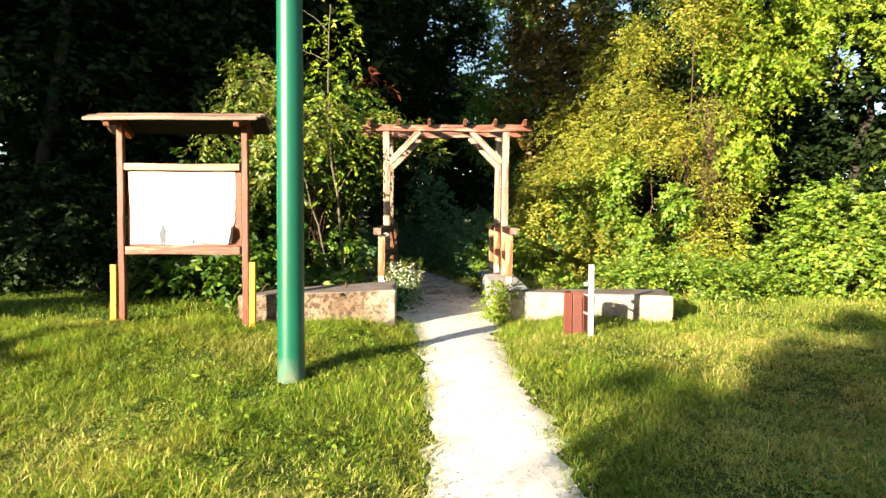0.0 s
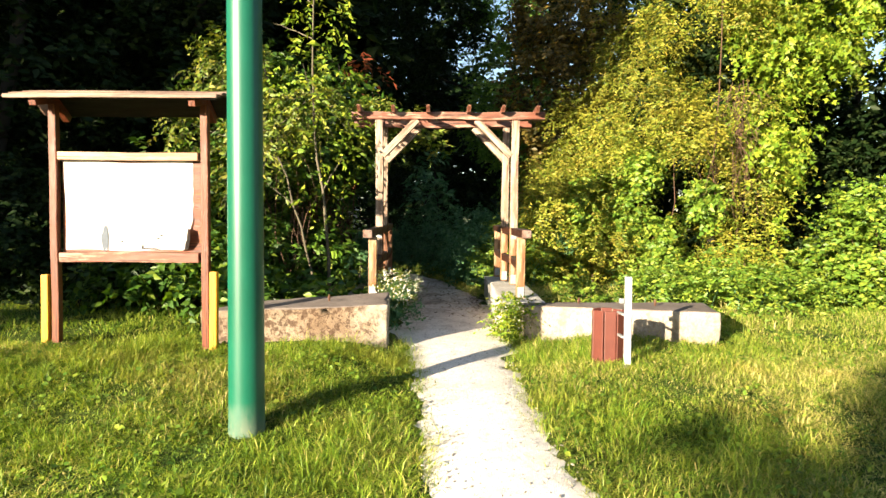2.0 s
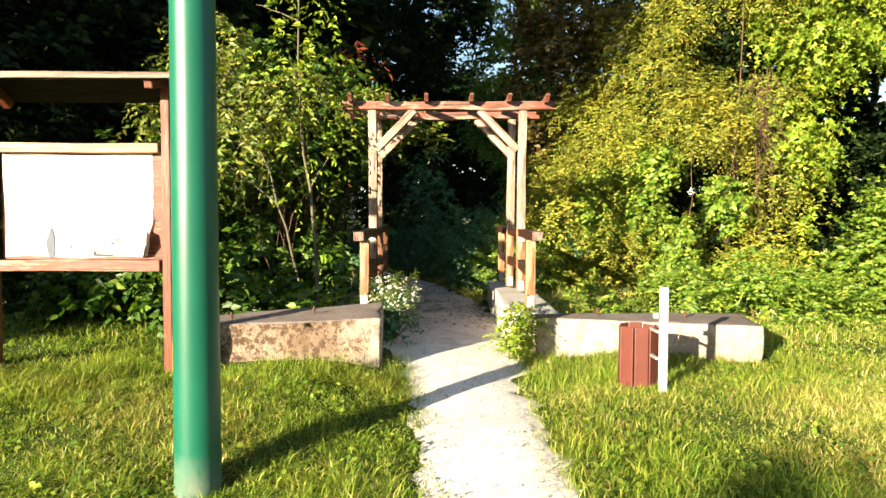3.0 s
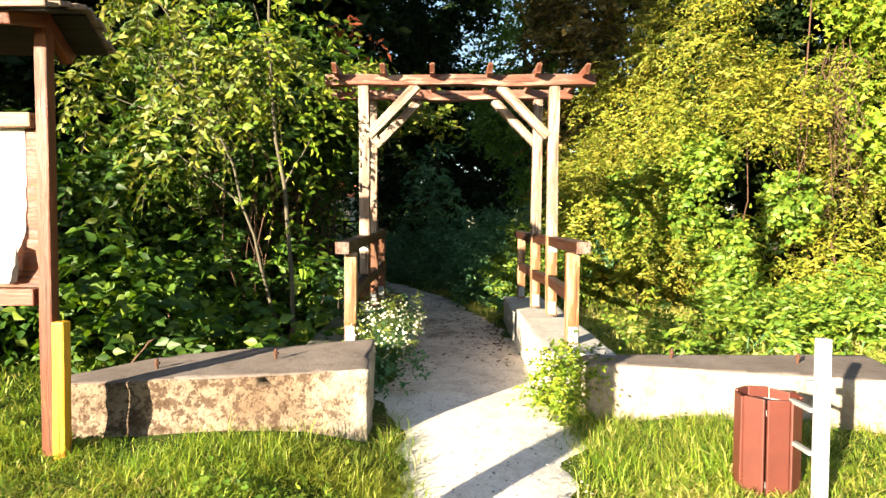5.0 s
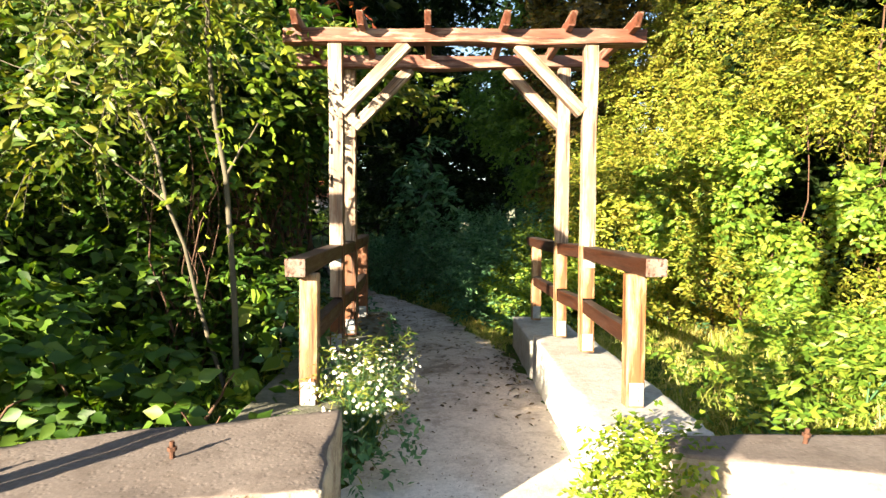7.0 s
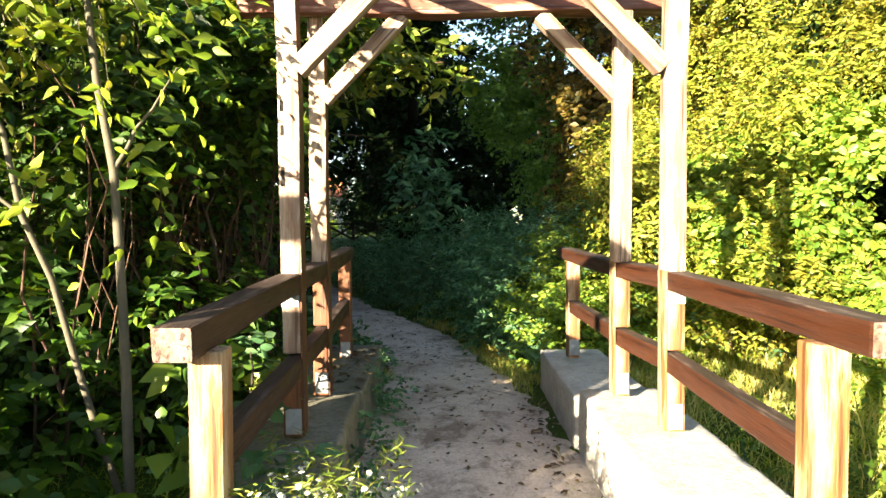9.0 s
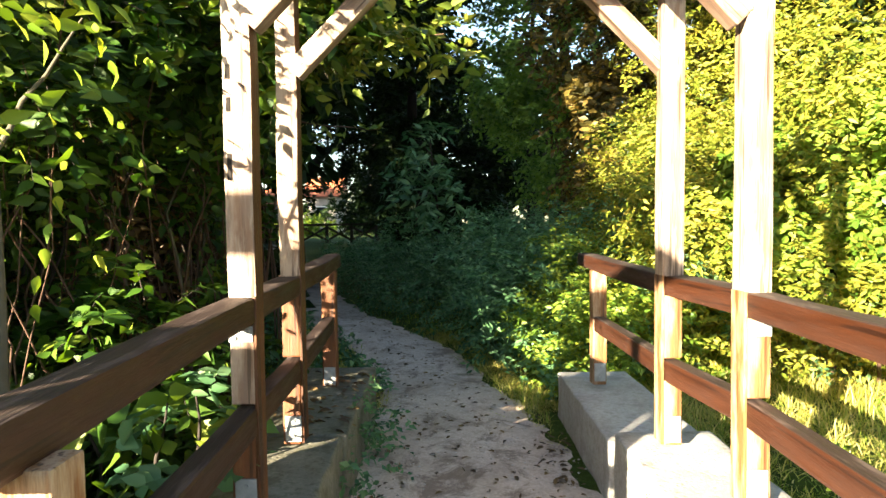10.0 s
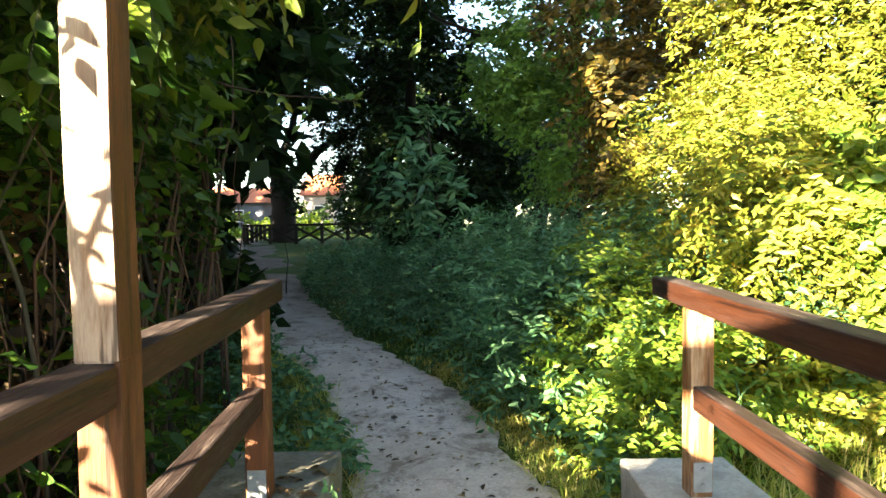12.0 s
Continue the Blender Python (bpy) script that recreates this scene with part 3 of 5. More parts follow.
# ---- the notice board ----
def notice_board():
    base = Vector((-2.77, 6.38, 0.08))
    board = thing("notice_board", "empty roofed wooden notice board with torn white sheet", "notice board", at=base)

    def t(name, p0, p1, w, h, material, label="", **more):
        return timber(name, Vector(p0) - base, Vector(p1) - base, w, h, material, board, label, **more)

    for k, x in enumerate((-3.41, -2.09)):
        t("post", (x, 6.38, -0.05), (x, 6.38, 2.24), 0.064, 0.064, BOARD_WOOD, "square orange-brown post", up=(0, 1, 0), seed=k)
        t("rafter", (x, 6.10, 2.20), (x, 6.40, 2.28), 0.06, 0.08, BOARD_WOOD, "", seed=4 + k)
        t("rafter", (x, 6.36, 2.28), (x, 6.58, 2.13), 0.06, 0.08, BOARD_WOOD, "", seed=6 + k)
    t("top_bar", (-3.36, 6.37, 1.775), (-2.14, 6.37, 1.775), 0.07, 0.07, PALE_BAR, "bleached top bar", seed=8)
    t("bottom_bar", (-3.36, 6.37, 0.895), (-2.14, 6.37, 0.895), 0.07, 0.085, BEAM_WOOD, "worn red bottom bar", seed=9)
    back = box(1.22, 0.022, 0.80, 0.003)
    part("back_panel", back, BOARD_WOOD, board, "brown backing board", Matrix.Translation(Vector((-2.75, 6.415, 1.338)) - base))
    # the sheet: its lower corner torn away, the edge curled
    bm = bmesh.new()
    nx, nz = 60, 40
    grid = {}
    for i in range(nx + 1):
        for j in range(nz + 1):
            u, w = i / nx, j / nz
            limit = min(1.0, 0.925 + 0.16 * w + 0.004 * math.sin(w * 55)) if w < 0.29 else min(1.0, 0.968 + 0.04 * w + 0.003 * math.sin(w * 40))
            x = -3.335 + 1.135 * u * limit + 0.008 * math.sin(w * 5)
            z = 0.955 + 0.775 * w + 0.008 * math.sin(u * 9)
            curl = 0.045 * max(0.0, u - 0.8) * max(0.0, 0.4 - w) * 8
            grid[i, j] = bm.verts.new((x - base.x, 6.398 - curl - 0.003 * math.sin(u * 14) * math.sin(w * 6) - base.y, z - base.z))
    for i in range(nx):
        for j in range(nz):
            bm.faces.new((grid[i, j], grid[i + 1, j], grid[i + 1, j + 1], grid[i, j + 1]))
    bmesh.ops.solidify(bm, geom=bm.faces[:], thickness=0.002)
    sheet = part("sheet", bm, PAPER, board, "bleached white sheet, torn at a corner")
    for k, (u, w, sx, sz) in enumerate(((0.31, 0.13, 0.034, 0.10), (0.44, 0.10, 0.016, 0.007), (0.72, 0.135, 0.020, 0.006), (0.75, 0.17, 0.022, 0.006), (0.58, 0.48, 0.006, 0.006), (0.22, 0.09, 0.010, 0.005), (0.66, 0.02, 0.085, 0.008), (0.60, 0.04, 0.012, 0.016))):
        blot = bmesh.new()
        ring = []
        for s in range(18):
            a = 2 * math.pi * s / 18
            r = 1 + 0.5 * noise.noise(Vector((math.cos(a) * 1.7, math.sin(a) * 1.7, k * 3.3)))
            ring.append(blot.verts.new((sx * r * math.cos(a), 0, sz * r * math.sin(a))))
        blot.faces.new(ring)
        part("faded_mark", blot, INK if k < 1 else DARK_INK, sheet, "illegible faded print", Matrix.Translation((-3.335 + 1.135 * u - base.x, 6.3938 - 0.0003 * k - base.y, 0.955 + 0.775 * w - base.z)))
    # the torn corner, folded over and browned
    flap = bmesh.new()
    pts = [(0.0, 0.0, 0.0), (0.055, -0.02, 0.015), (0.085, -0.05, 0.10), (0.075, -0.045, 0.19), (0.05, -0.015, 0.20), (0.03, 0.0, 0.10)]
    flap.faces.new([flap.verts.new(q) for q in pts])
    bmesh.ops.solidify(flap, geom=flap.faces[:], thickness=0.002)
    part("torn_flap", flap, NEAR_BLACK_WOOD, sheet, "dark curled flap of torn backing", Matrix.Translation((-2.295 - base.x, 6.385 - base.y, 0.955 - base.z)))
    # roof boards on both slopes, over near-black sheets that paint the shade beneath
    for k, (y0, z0, y1, z1) in enumerate(((6.07, 2.238, 6.37, 2.325), (6.38, 2.325, 6.60, 2.175))):
        n = 4
        slope = math.degrees(math.atan2(z1 - z0, y1 - y0))
        for i in range(n):
            a, b = i / n, (i + 1) / n + 0.03
            ya, za, yb, zb = y0 + (y1 - y0) * a, z0 + (z1 - z0) * a, y0 + (y1 - y0) * b, z0 + (z1 - z0) * b
            mid = Vector((-2.745, (ya + yb) / 2, (za + zb) / 2 + 0.006 * (i % 2)))
            width = math.hypot(yb - ya, zb - za)
            plank = box(1.75 + 0.03 * ((i * 7 + k) % 3), width, 0.022, 0.004, 10, 0.005, i + k * 5)
            part("roof_board", plank, ROOF_WOOD, board, "", Matrix.Translation(mid - base) @ pose(0, 0, 0, slope, 0, 0))
        underside_shade = box(1.72, math.hypot(y1 - y0, z1 - z0) - 0.02, 0.012, 0.002)
        part("underside_shade", underside_shade, NEAR_BLACK_WOOD, board, "near-black sheet for the shade under the roof", Matrix.Translation(Vector((-2.745, (y0 + y1) / 2, (z0 + z1) / 2 - 0.022)) - base) @ pose(0, 0, 0, slope, 0, 0))
    t("fascia", (-3.625, 6.062, 2.232), (-1.865, 6.062, 2.242), 0.022, 0.036, ROOF_WOOD, "pale fascia board", seed=17)
    # yellow stakes nailed to the posts
    for x, y, top in ((-3.495, 6.36, 0.74), (-2.013, 6.34, 0.775)):
        t("stake", (x, y, -0.05), (x + 0.005, y, top), 0.062, 0.062, YELLOW_WOOD, "yellow-painted stake", up=(0, 1, 0), seed=int(x * 9))
    return board


notice_board()


# ---- the green pole ----
def green_pole():
    base = (-1.155, 4.60, float(land(-1.155, 4.60)))
    pole = thing("metal_pole", "tall glossy green painted steel pole in the lawn", "pole", at=base)
    bm = bmesh.new()
    rings = [(-0.2, 0.105), (0.04, 0.105), (0.06, 0.1035), (1.0, 0.101), (3.0, 0.097), (3.5, 0.096), (3.6, 0.095)]
    last = None
    for z, r in rings:
        ring = [bm.verts.new((r * math.cos(a), r * math.sin(a), z)) for a in np.linspace(0, 2 * math.pi, 40, endpoint=False)]
        if last:
            for i in range(40):
                bm.faces.new((last[i], last[(i + 1) % 40], ring[(i + 1) % 40], ring[i])).smooth = True
        last = ring
    bm.faces.new(last)
    part("shaft", bm, GREEN_PAINT, pole)
    return pole


green_pole()


# ---- the litter bin and its post ----
def litter_bin():
    base = Vector((1.365, 5.98, float(land(1.365, 5.98))))
    bin_ = thing("litter_bin", "red-brown panelled litter bin hung on a white post", "litter bin", at=base)
    r, n = 0.122, 8
    for k in range(n):
        a = 2 * math.pi * (k + 0.5) / n + 0.25
        panel = box(0.092, 0.016, 0.47 if k % 3 else 0.455, 0.005, 2, 0.002, k)
        m = Matrix.Translation((0.005 + r * math.cos(a), 0.08 + r * math.sin(a), 0.19)) @ pose(0, 0, 0, 0, 0, math.degrees(a) + 90)
        part("panel", panel, BIN_PAINT, bin_, "", m)
    for z in (0.36, 0.04):
        rim = bmesh.new()
        bmesh.ops.create_cone(rim, cap_ends=False, segments=16, radius1=r - 0.012, radius2=r - 0.012, depth=0.03, matrix=Matrix.Translation((0.005, 0.08, z)))
        part("hoop", rim, STEEL, bin_)
    floor_ = bmesh.new()
    bmesh.ops.create_cone(floor_, cap_ends=True, segments=16, radius1=r - 0.014, radius2=r - 0.014, depth=0.01, matrix=Matrix.Translation((0.005, 0.08, 0.03)))
    part("bottom", floor_, BIN_PAINT, bin_)
    post = part("post", box(0.046, 0.045, 1.0, 0.004), GREY_WHITE, bin_, "white square post", Matrix.Translation((0.085, -0.18, 0.22)))
    for dz in (0.02, 0.20):
        part("bracket", box(0.024, 0.15, 0.018, 0.003), STEEL, post, "steel bracket", Matrix.Translation((-0.030, 0.085, dz)))
    part("back_plate", box(0.05, 0.014, 0.44, 0.003), BIN_PAINT, post, "dark red plate behind the post", Matrix.Translation((0.022, 0.05, -0.03)))
    part("catch", box(0.04, 0.03, 0.04, 0.006), STEEL, post, "small steel catch", Matrix.Translation((-0.05, 0.0, 0.31)))
    return bin_


litter_bin()


def wall_bolt(x, y, z, lean):
    bm = bmesh.new()
    bmesh.ops.create_cone(bm, cap_ends=True, segments=10, radius1=0.010, radius2=0.009, depth=0.08)
    bmesh.ops.create_cone(bm, cap_ends=True, segments=6, radius1=0.018, radius2=0.017, depth=0.014, matrix=Matrix.Translation((0, 0, 0.012)))
    ob = part("anchor_bolt", bm, RUST)
    ob.matrix_world = pose(x, y, z + 0.025, lean, lean * 0.5, 0)
    return tagged(ob, "rusty threaded bolt standing in the concrete", "bolt", "anchor bolts in the walls")


for x, y, z, lean in ((-1.13, 7.03, 0.436, 4), (-1.80, 6.90, 0.400, -5), (1.40, 7.29, 0.395, 8), (2.13, 7.12, 0.40, 3)):
    wall_bolt(x, y, z, lean)


# ---- foliage ----
LEAF_SHAPES = {
    # base, right side, tip, left side as (along, across); folded at the midrib
    "plain": ([(0, 0), (0.42, 0.5), (1, 0), (0.42, -0.5)], [(0, 1, 2), (0, 2, 3)]),
    "lobed": ([(0, 0), (0.30, 0.55), (0.46, 0.20), (1, 0), (0.46, -0.20), (0.30, -0.55)], [(0, 1, 2, 3), (0, 3, 4, 5)]),
    # a pointed oval with its midrib, for leaves seen from close by
    "ovate": ([(0, 0), (0.14, 0.30), (0.40, 0.50), (0.72, 0.28), (1.08, 0), (0.72, -0.28), (0.40, -0.50), (0.14, -0.30), (0.42, 0)],
              [(0, 1, 2, 8), (8, 2, 3, 4), (8, 4, 5, 6), (0, 8, 6, 7)]),
    "broad": ([(0, 0), (0.22, 0.42), (0.55, 0.46), (1, 0), (0.55, -0.46), (0.22, -0.42)], [(0, 1, 2, 3), (0, 3, 4, 5)]),
}


def unit(v):
    return v / (np.linalg.norm(v, axis=-1, keepdims=True) + 1e-9)


def leaf_mesh(name, at, way, face, length, aspect, material, parent, shape="plain", fold=0.25, curl=0.15, kind=""):
    """One mesh of many leaves: where each sits, which way it points, which way it faces, how long it is."""
    flat, polys = LEAF_SHAPES[shape]
    way = unit(way)
    side = unit(np.cross(face, way))
    up = np.cross(way, side)
    n, k = len(at), len(flat)
    verts = np.empty((n, k, 3))
    for i, (a, b) in enumerate(flat):
        lift = fold * abs(b) * aspect - curl * a * a
        verts[:, i] = at + length[:, None] * (way * a + side * (b * aspect) + up * lift)
    base = (np.arange(n) * k)[:, None]
    faces = np.concatenate([base + np.array(p)[None, :] for p in polys])
    ob = fast_mesh(name, verts.reshape(-1, 3), [faces], material, parent)
    return tagged(ob, kind=kind) if kind else ob


def shell_points(rng, blobs, n, inner=0.72, floor=0.03):
    """Points spread near the outside of a union of ellipsoids (x, y, z, rx, ry, rz), with the outward direction."""
    b = np.array(blobs, float)
    area = (b[:, 3] * b[:, 4] + b[:, 3] * b[:, 5] + b[:, 4] * b[:, 5])
    pts, outs = [], []
    have = 0
    while have < n:
        m = int((n - have) * 1.6) + 50
        which = rng.choice(len(b), m, p=area / area.sum())
        d = unit(rng.normal(size=(m, 3)))
        lump = 1 + 0.22 * np.sin(d[:, 0] * 5 + which) * np.sin(d[:, 2] * 6 + which * 2) + 0.12 * np.sin(d[:, 1] * 9 + which) * np.sin(d[:, 2] * 8 + which)
        r = rng.uniform(inner, 1.0, m) ** 0.6 * lump
        p = b[which, :3] + d * b[which, 3:] * r[:, None]
        keep = p[:, 2] > land(p[:, 0], p[:, 1]) + floor
        for c in range(len(b)):
            q = np.linalg.norm((p - b[c, :3]) / b[c, 3:], axis=1)
            keep &= (q > 0.6) | (which == c)
        pts.append(p[keep])
        outs.append(unit(d / b[which, 3:])[keep])
        have += keep.sum()
    return np.concatenate(pts)[:n], np.concatenate(outs)[:n]


def sprays(rng, p, out, leaves, reach, droop=0.4, up=0.5, jitter=0.5, twist=0.55):
    """Sprigs from p outwards with leaves set alternately along them. Returns where, way and face of each leaf, and the sprigs' lines."""
    n = len(p)
    d = unit(out + rng.normal(0, jitter, (n, 3)) + np.array([0, 0, 0.15]))
    span = reach * rng.uniform(0.6, 1.25, n)
    t = (np.arange(leaves) + 0.6) / leaves
    sag = -droop * (t ** 2)[None, :] * span[:, None]
    at = p[:, None, :] + d[:, None, :] * (t[None, :] * span[:, None])[..., None]
    at[..., 2] += sag
    cross = unit(np.cross(d, np.array([0, 0, 1.0]) + rng.normal(0, 0.2, (n, 3))))
    sign = np.where(np.arange(leaves) % 2 == 0, 1.0, -1.0)
    way = d[:, None, :] * 0.55 + cross[:, None, :] * sign[None, :, None] + rng.normal(0, 0.35, (n, leaves, 3))
    way[..., 2] -= droop * 0.6
    face = out[:, None, :] * (1 - up) + np.array([0, 0, 1.0]) * up + rng.normal(0, twist, (n, leaves, 3))
    lines = np.stack([p, at[:, leaves // 2], at[:, -1]], 1)
    return at.reshape(-1, 3), way.reshape(-1, 3), face.reshape(-1, 3), lines


def twig_mesh(name, lines, radius, material, parent):
    """Thin three-sided twigs along the sprigs."""
    n, k, _ = lines.shape
    a = unit(np.cross(lines[:, -1] - lines[:, 0], np.array([0.3, 0.2, 1.0])))
    b = unit(np.cross(lines[:, -1] - lines[:, 0], a))
    vs = []
    for i in range(k):
        r = radius * (1 - 0.75 * i / (k - 1))
        for c, s in ((1, 0), (-0.5, 0.866), (-0.5, -0.866)):
            vs.append(lines[:, i] + (a * c + b * s) * r)
    v = np.stack(vs, 1).reshape(-1, 3)
    base = (np.arange(n) * 3 * k)[:, None]
    quads = [base + np.array([[i * 3 + j, i * 3 + (j + 1) % 3, i * 3 + 3 + (j + 1) % 3, i * 3 + 3 + j]]) for i in range(k - 1) for j in range(3)]
    return fast_mesh(name, v, [np.concatenate(quads)], material, parent)


def clumped(rng, blobs, n, inner, floor, per, loose):
    """Shell points gathered in clumps, so that gaps stay between."""
    p, out = shell_points(rng, blobs, max(1, n // per), inner, floor)
    p = np.repeat(p, per, 0) + rng.normal(0, loose, (len(p) * per, 3))
    out = unit(np.repeat(out, per, 0) + rng.normal(0, 0.35, p.shape))
    keep = p[:, 2] > land(p[:, 0], p[:, 1]) + floor
    return p[keep], out[keep]


def crown(parent, blobs, sprigs, leaves, length, material, seed, reach=0.4, aspect=0.55, droop=0.4, up=0.5, shape="plain", twigs=None,
          inner=0.72, name="crown", jitter=0.5, spread=0.3, twist=0.55, floor=0.03, per=7, loose=0.16, clear=None):
    rng = np.random.default_rng(seed)
    p, out = clumped(rng, blobs, sprigs, inner, floor, per, loose)
    at, way, face, lines = sprays(rng, p, out, leaves, reach, droop, up, jitter, twist)
    if clear:
        keep = clear(at)
        at, way, face = at[keep], way[keep], face[keep]
    size = length * rng.uniform(1 - spread, 1 + spread, len(at))
    ob = leaf_mesh(name, at, way, face, size, aspect, material, parent, shape)
    if twigs:
        tagged(twig_mesh("twig_mass", lines, 0.0035, twigs, parent), kind="stuff")
    return ob


def clear_of_gate(p):
    """True for leaves outside the passage between the railings."""
    return ~((p[:, 0] > -1.02) & (p[:, 0] < 1.3) & (p[:, 1] < 11.6) & (p[:, 2] < 2.4))


def trunk_and_limbs(parent, foot, top, radius, targets, material, seed):
    """A tapered crooked trunk, and limbs from it to each target."""
    rng = np.random.default_rng(seed)
    line = bent(rng, foot, top, 10, 0.05)
    tubes("trunk", [(line, np.linspace(radius, radius * 0.3, 10))], material, parent, 9)
    for q in targets:
        q = np.array(q, float)
        i = int(np.clip(np.searchsorted(line[:, 2], q[2] - 0.6 * np.linalg.norm(q[:2] - line[5, :2])), 2, 8))
        pts = bent(rng, line[i], q, 7, 0.07)
        tubes("limb", [(pts, np.linspace(radius * 0.42, radius * 0.08, 7))], material, parent, 6)


def tree(name, label, foot, height, radius, blobs, sprigs, leaves, length, material, seed, bark=BARK, category="tree", group="", limbs=True, **more):
    x, y = foot
    z = float(land(x, y))
    t = thing(name, label, category, group)
    b = blobs
    trunk_and_limbs(t, (x, y, z - 0.1), (x + 0.05 * height * math.sin(seed), y + 0.05, height), radius, [c[:3] for c in b] if limbs else [], bark, seed)
    crown(t, b, sprigs, leaves, length, material, seed, **more)
    return t


def shrub(name, label, blobs, sprigs, leaves, length, material, seed, category="shrub", group="", stems=0, bark=BARK, **more):
    t = thing(name, label, category, group)
    if stems:
        rng = np.random.default_rng(seed + 500)
        lines = []
        for _ in range(stems):
            b = blobs[rng.integers(len(blobs))]
            fx, fy = b[0] + rng.uniform(-0.6, 0.6) * b[3], b[1] + rng.uniform(-0.6, 0.6) * b[4]
            top = (b[0] + rng.uniform(-0.7, 0.7) * b[3], b[1] + rng.uniform(-0.7, 0.7) * b[4], b[2] + b[5] * rng.uniform(0, 0.7))
            lines.append((bent(rng, (fx, fy, float(land(fx, fy)) - 0.05), top, 8, 0.05), np.linspace(rng.uniform(0.010, 0.022), 0.004, 8)))
        tagged(tubes("stem_mass", lines, bark, t, 5), kind="stuff")
    crown(t, blobs, sprigs, leaves, length, material, seed, **more)
    return t


def off_path(p):
    """True for leaves that do not hang far over the trodden path."""
    mid, half = track(p[:, 1])
    return np.abs(p[:, 0] - mid) > half - 0.12


# ---- planting: the sunlit shrubs beside the gate ----
def lumps(seed, xs, zs, step, front, size, inside, skip=0.0):
    """Many overlapping clumps over a hedge's face: front gives y for x and z, inside says whether the hedge is there."""
    rng = np.random.default_rng(seed)
    out = []
    for x in np.arange(xs[0], xs[1], step):
        for z in np.arange(zs[0], zs[1], step):
            a, c = x + rng.normal(0, step * 0.28), z + rng.normal(0, step * 0.28)
            if rng.random() < skip or not inside(a, c):
                continue
            r = size * rng.uniform(0.75, 1.3)
            out.append((a, front(a, c) + rng.normal(0, step * 0.6), c, r, r * 0.9, r * rng.uniform(0.75, 1.1)))
    return out


def left_face(x, z):
    return float(np.interp(x, (-3.3, -2.5), (8.9, 10.0))) + 0.10 * z


def left_shape(x, z):
    hollow = x > -2.15 and 0.85 < z < 2.5
    thin = z > 2.1 and math.sin(x * 7.0 + z * 5.0) > 0.1
    return not thin and z < 3.5 - 0.75 * abs(x + 2.6) ** 1.5 and x < -1.42 and not hollow


shrub("leafy_shrub", "tall sunlit leafy shrub between notice board and gate",
      lumps(3, (-4.2, -1.35), (0.25, 3.6), 0.46, left_face, 0.30, left_shape, 0.27),
      1750, 11, 0.088, LEAF_SUN, 11, stems=9, bark=BARK, reach=0.36, aspect=0.56, droop=0.7, up=0.30, shape="ovate", twigs=BARK, inner=0.45, per=7, loose=0.10, twist=0.5, clear=clear_of_gate)
shrub("leafy_shrub", "dense shaded shrub behind the sunlit one",
      lumps(4, (-4.4, -1.5), (0.4, 4.2), 0.60, lambda x, z: 11.2 + 0.1 * z, 0.40, lambda x, z: z < 3.2 - 0.5 * abs(x + 2.6) and not (x > -2.1 and 0.8 < z < 2.3), 0.2),
      1000, 10, 0.10, LEAF_SUN, 14, stems=14, bark=BARK, reach=0.40, aspect=0.52, droop=0.6, up=0.35, shape="ovate", twigs=BARK, inner=0.4, per=5, loose=0.14, clear=clear_of_gate)
shrub("leafy_shrub", "leafy boughs arching over the railing", [(-1.75, 10.9, 2.75, 0.6, 0.5, 0.5), (-2.2, 11.4, 3.0, 0.6, 0.9, 0.75), (-2.6, 12.8, 3.1, 0.7, 1.1, 0.8), (-1.3, 10.7, 2.75, 0.45, 0.4, 0.34)],
      950, 11, 0.11, LEAF_SUN, 12, stems=5, bark=PALE_BARK, reach=0.36, droop=0.5, up=0.4, aspect=0.52, shape="ovate", twigs=PALE_BARK, inner=0.4, per=5, clear=clear_of_gate)


def overhang():
    """Two thin boughs that reach from the shrub across the back of the gate."""
    t = thing("overhanging_bough", "thin boughs with sunlit leaves hanging over the gate", "branch")
    rng = np.random.default_rng(44)
    at, way, face = [], [], []
    for start, end in (((-1.9, 10.9, 2.3), (-0.12, 10.7, 2.58)), ((-1.9, 11.0, 2.5), (-0.45, 10.5, 2.92)), ((-1.8, 10.8, 2.4), (-0.62, 10.8, 2.66)), ((-2.0, 11.3, 2.6), (-0.30, 11.2, 2.80)), ((-2.1, 11.6, 2.8), (-0.75, 11.7, 2.98)), ((-1.9, 10.6, 2.7), (-0.9, 10.2, 3.0)), ((-2.2, 13.0, 2.6), (-0.72, 12.9, 2.36))):
        line = bent(rng, start, end, 12, 0.03)
        tubes("bough", [(line, np.linspace(0.012, 0.003, 12))], DRY_STEM, t, 5)
        p = np.repeat(line[4:], 9 if start[1] < 12 else 1, 0)
        p = p + rng.normal(0, 0.06, p.shape)
        a, w, f, lines = sprays(rng, p, unit(rng.normal(0, 1, p.shape) + np.array([0.4, -0.3, 0.1])), 6, 0.22, 0.6, 0.5, 0.4, 0.4)
        at.append(a), way.append(w), face.append(f)
    at, way, face = np.concatenate(at), np.concatenate(way), np.concatenate(face)
    leaf_mesh("leaves", at, way, face, 0.088 * rng.uniform(0.7, 1.3, len(at)), 0.48, LEAF_LEMON, t, "ovate")


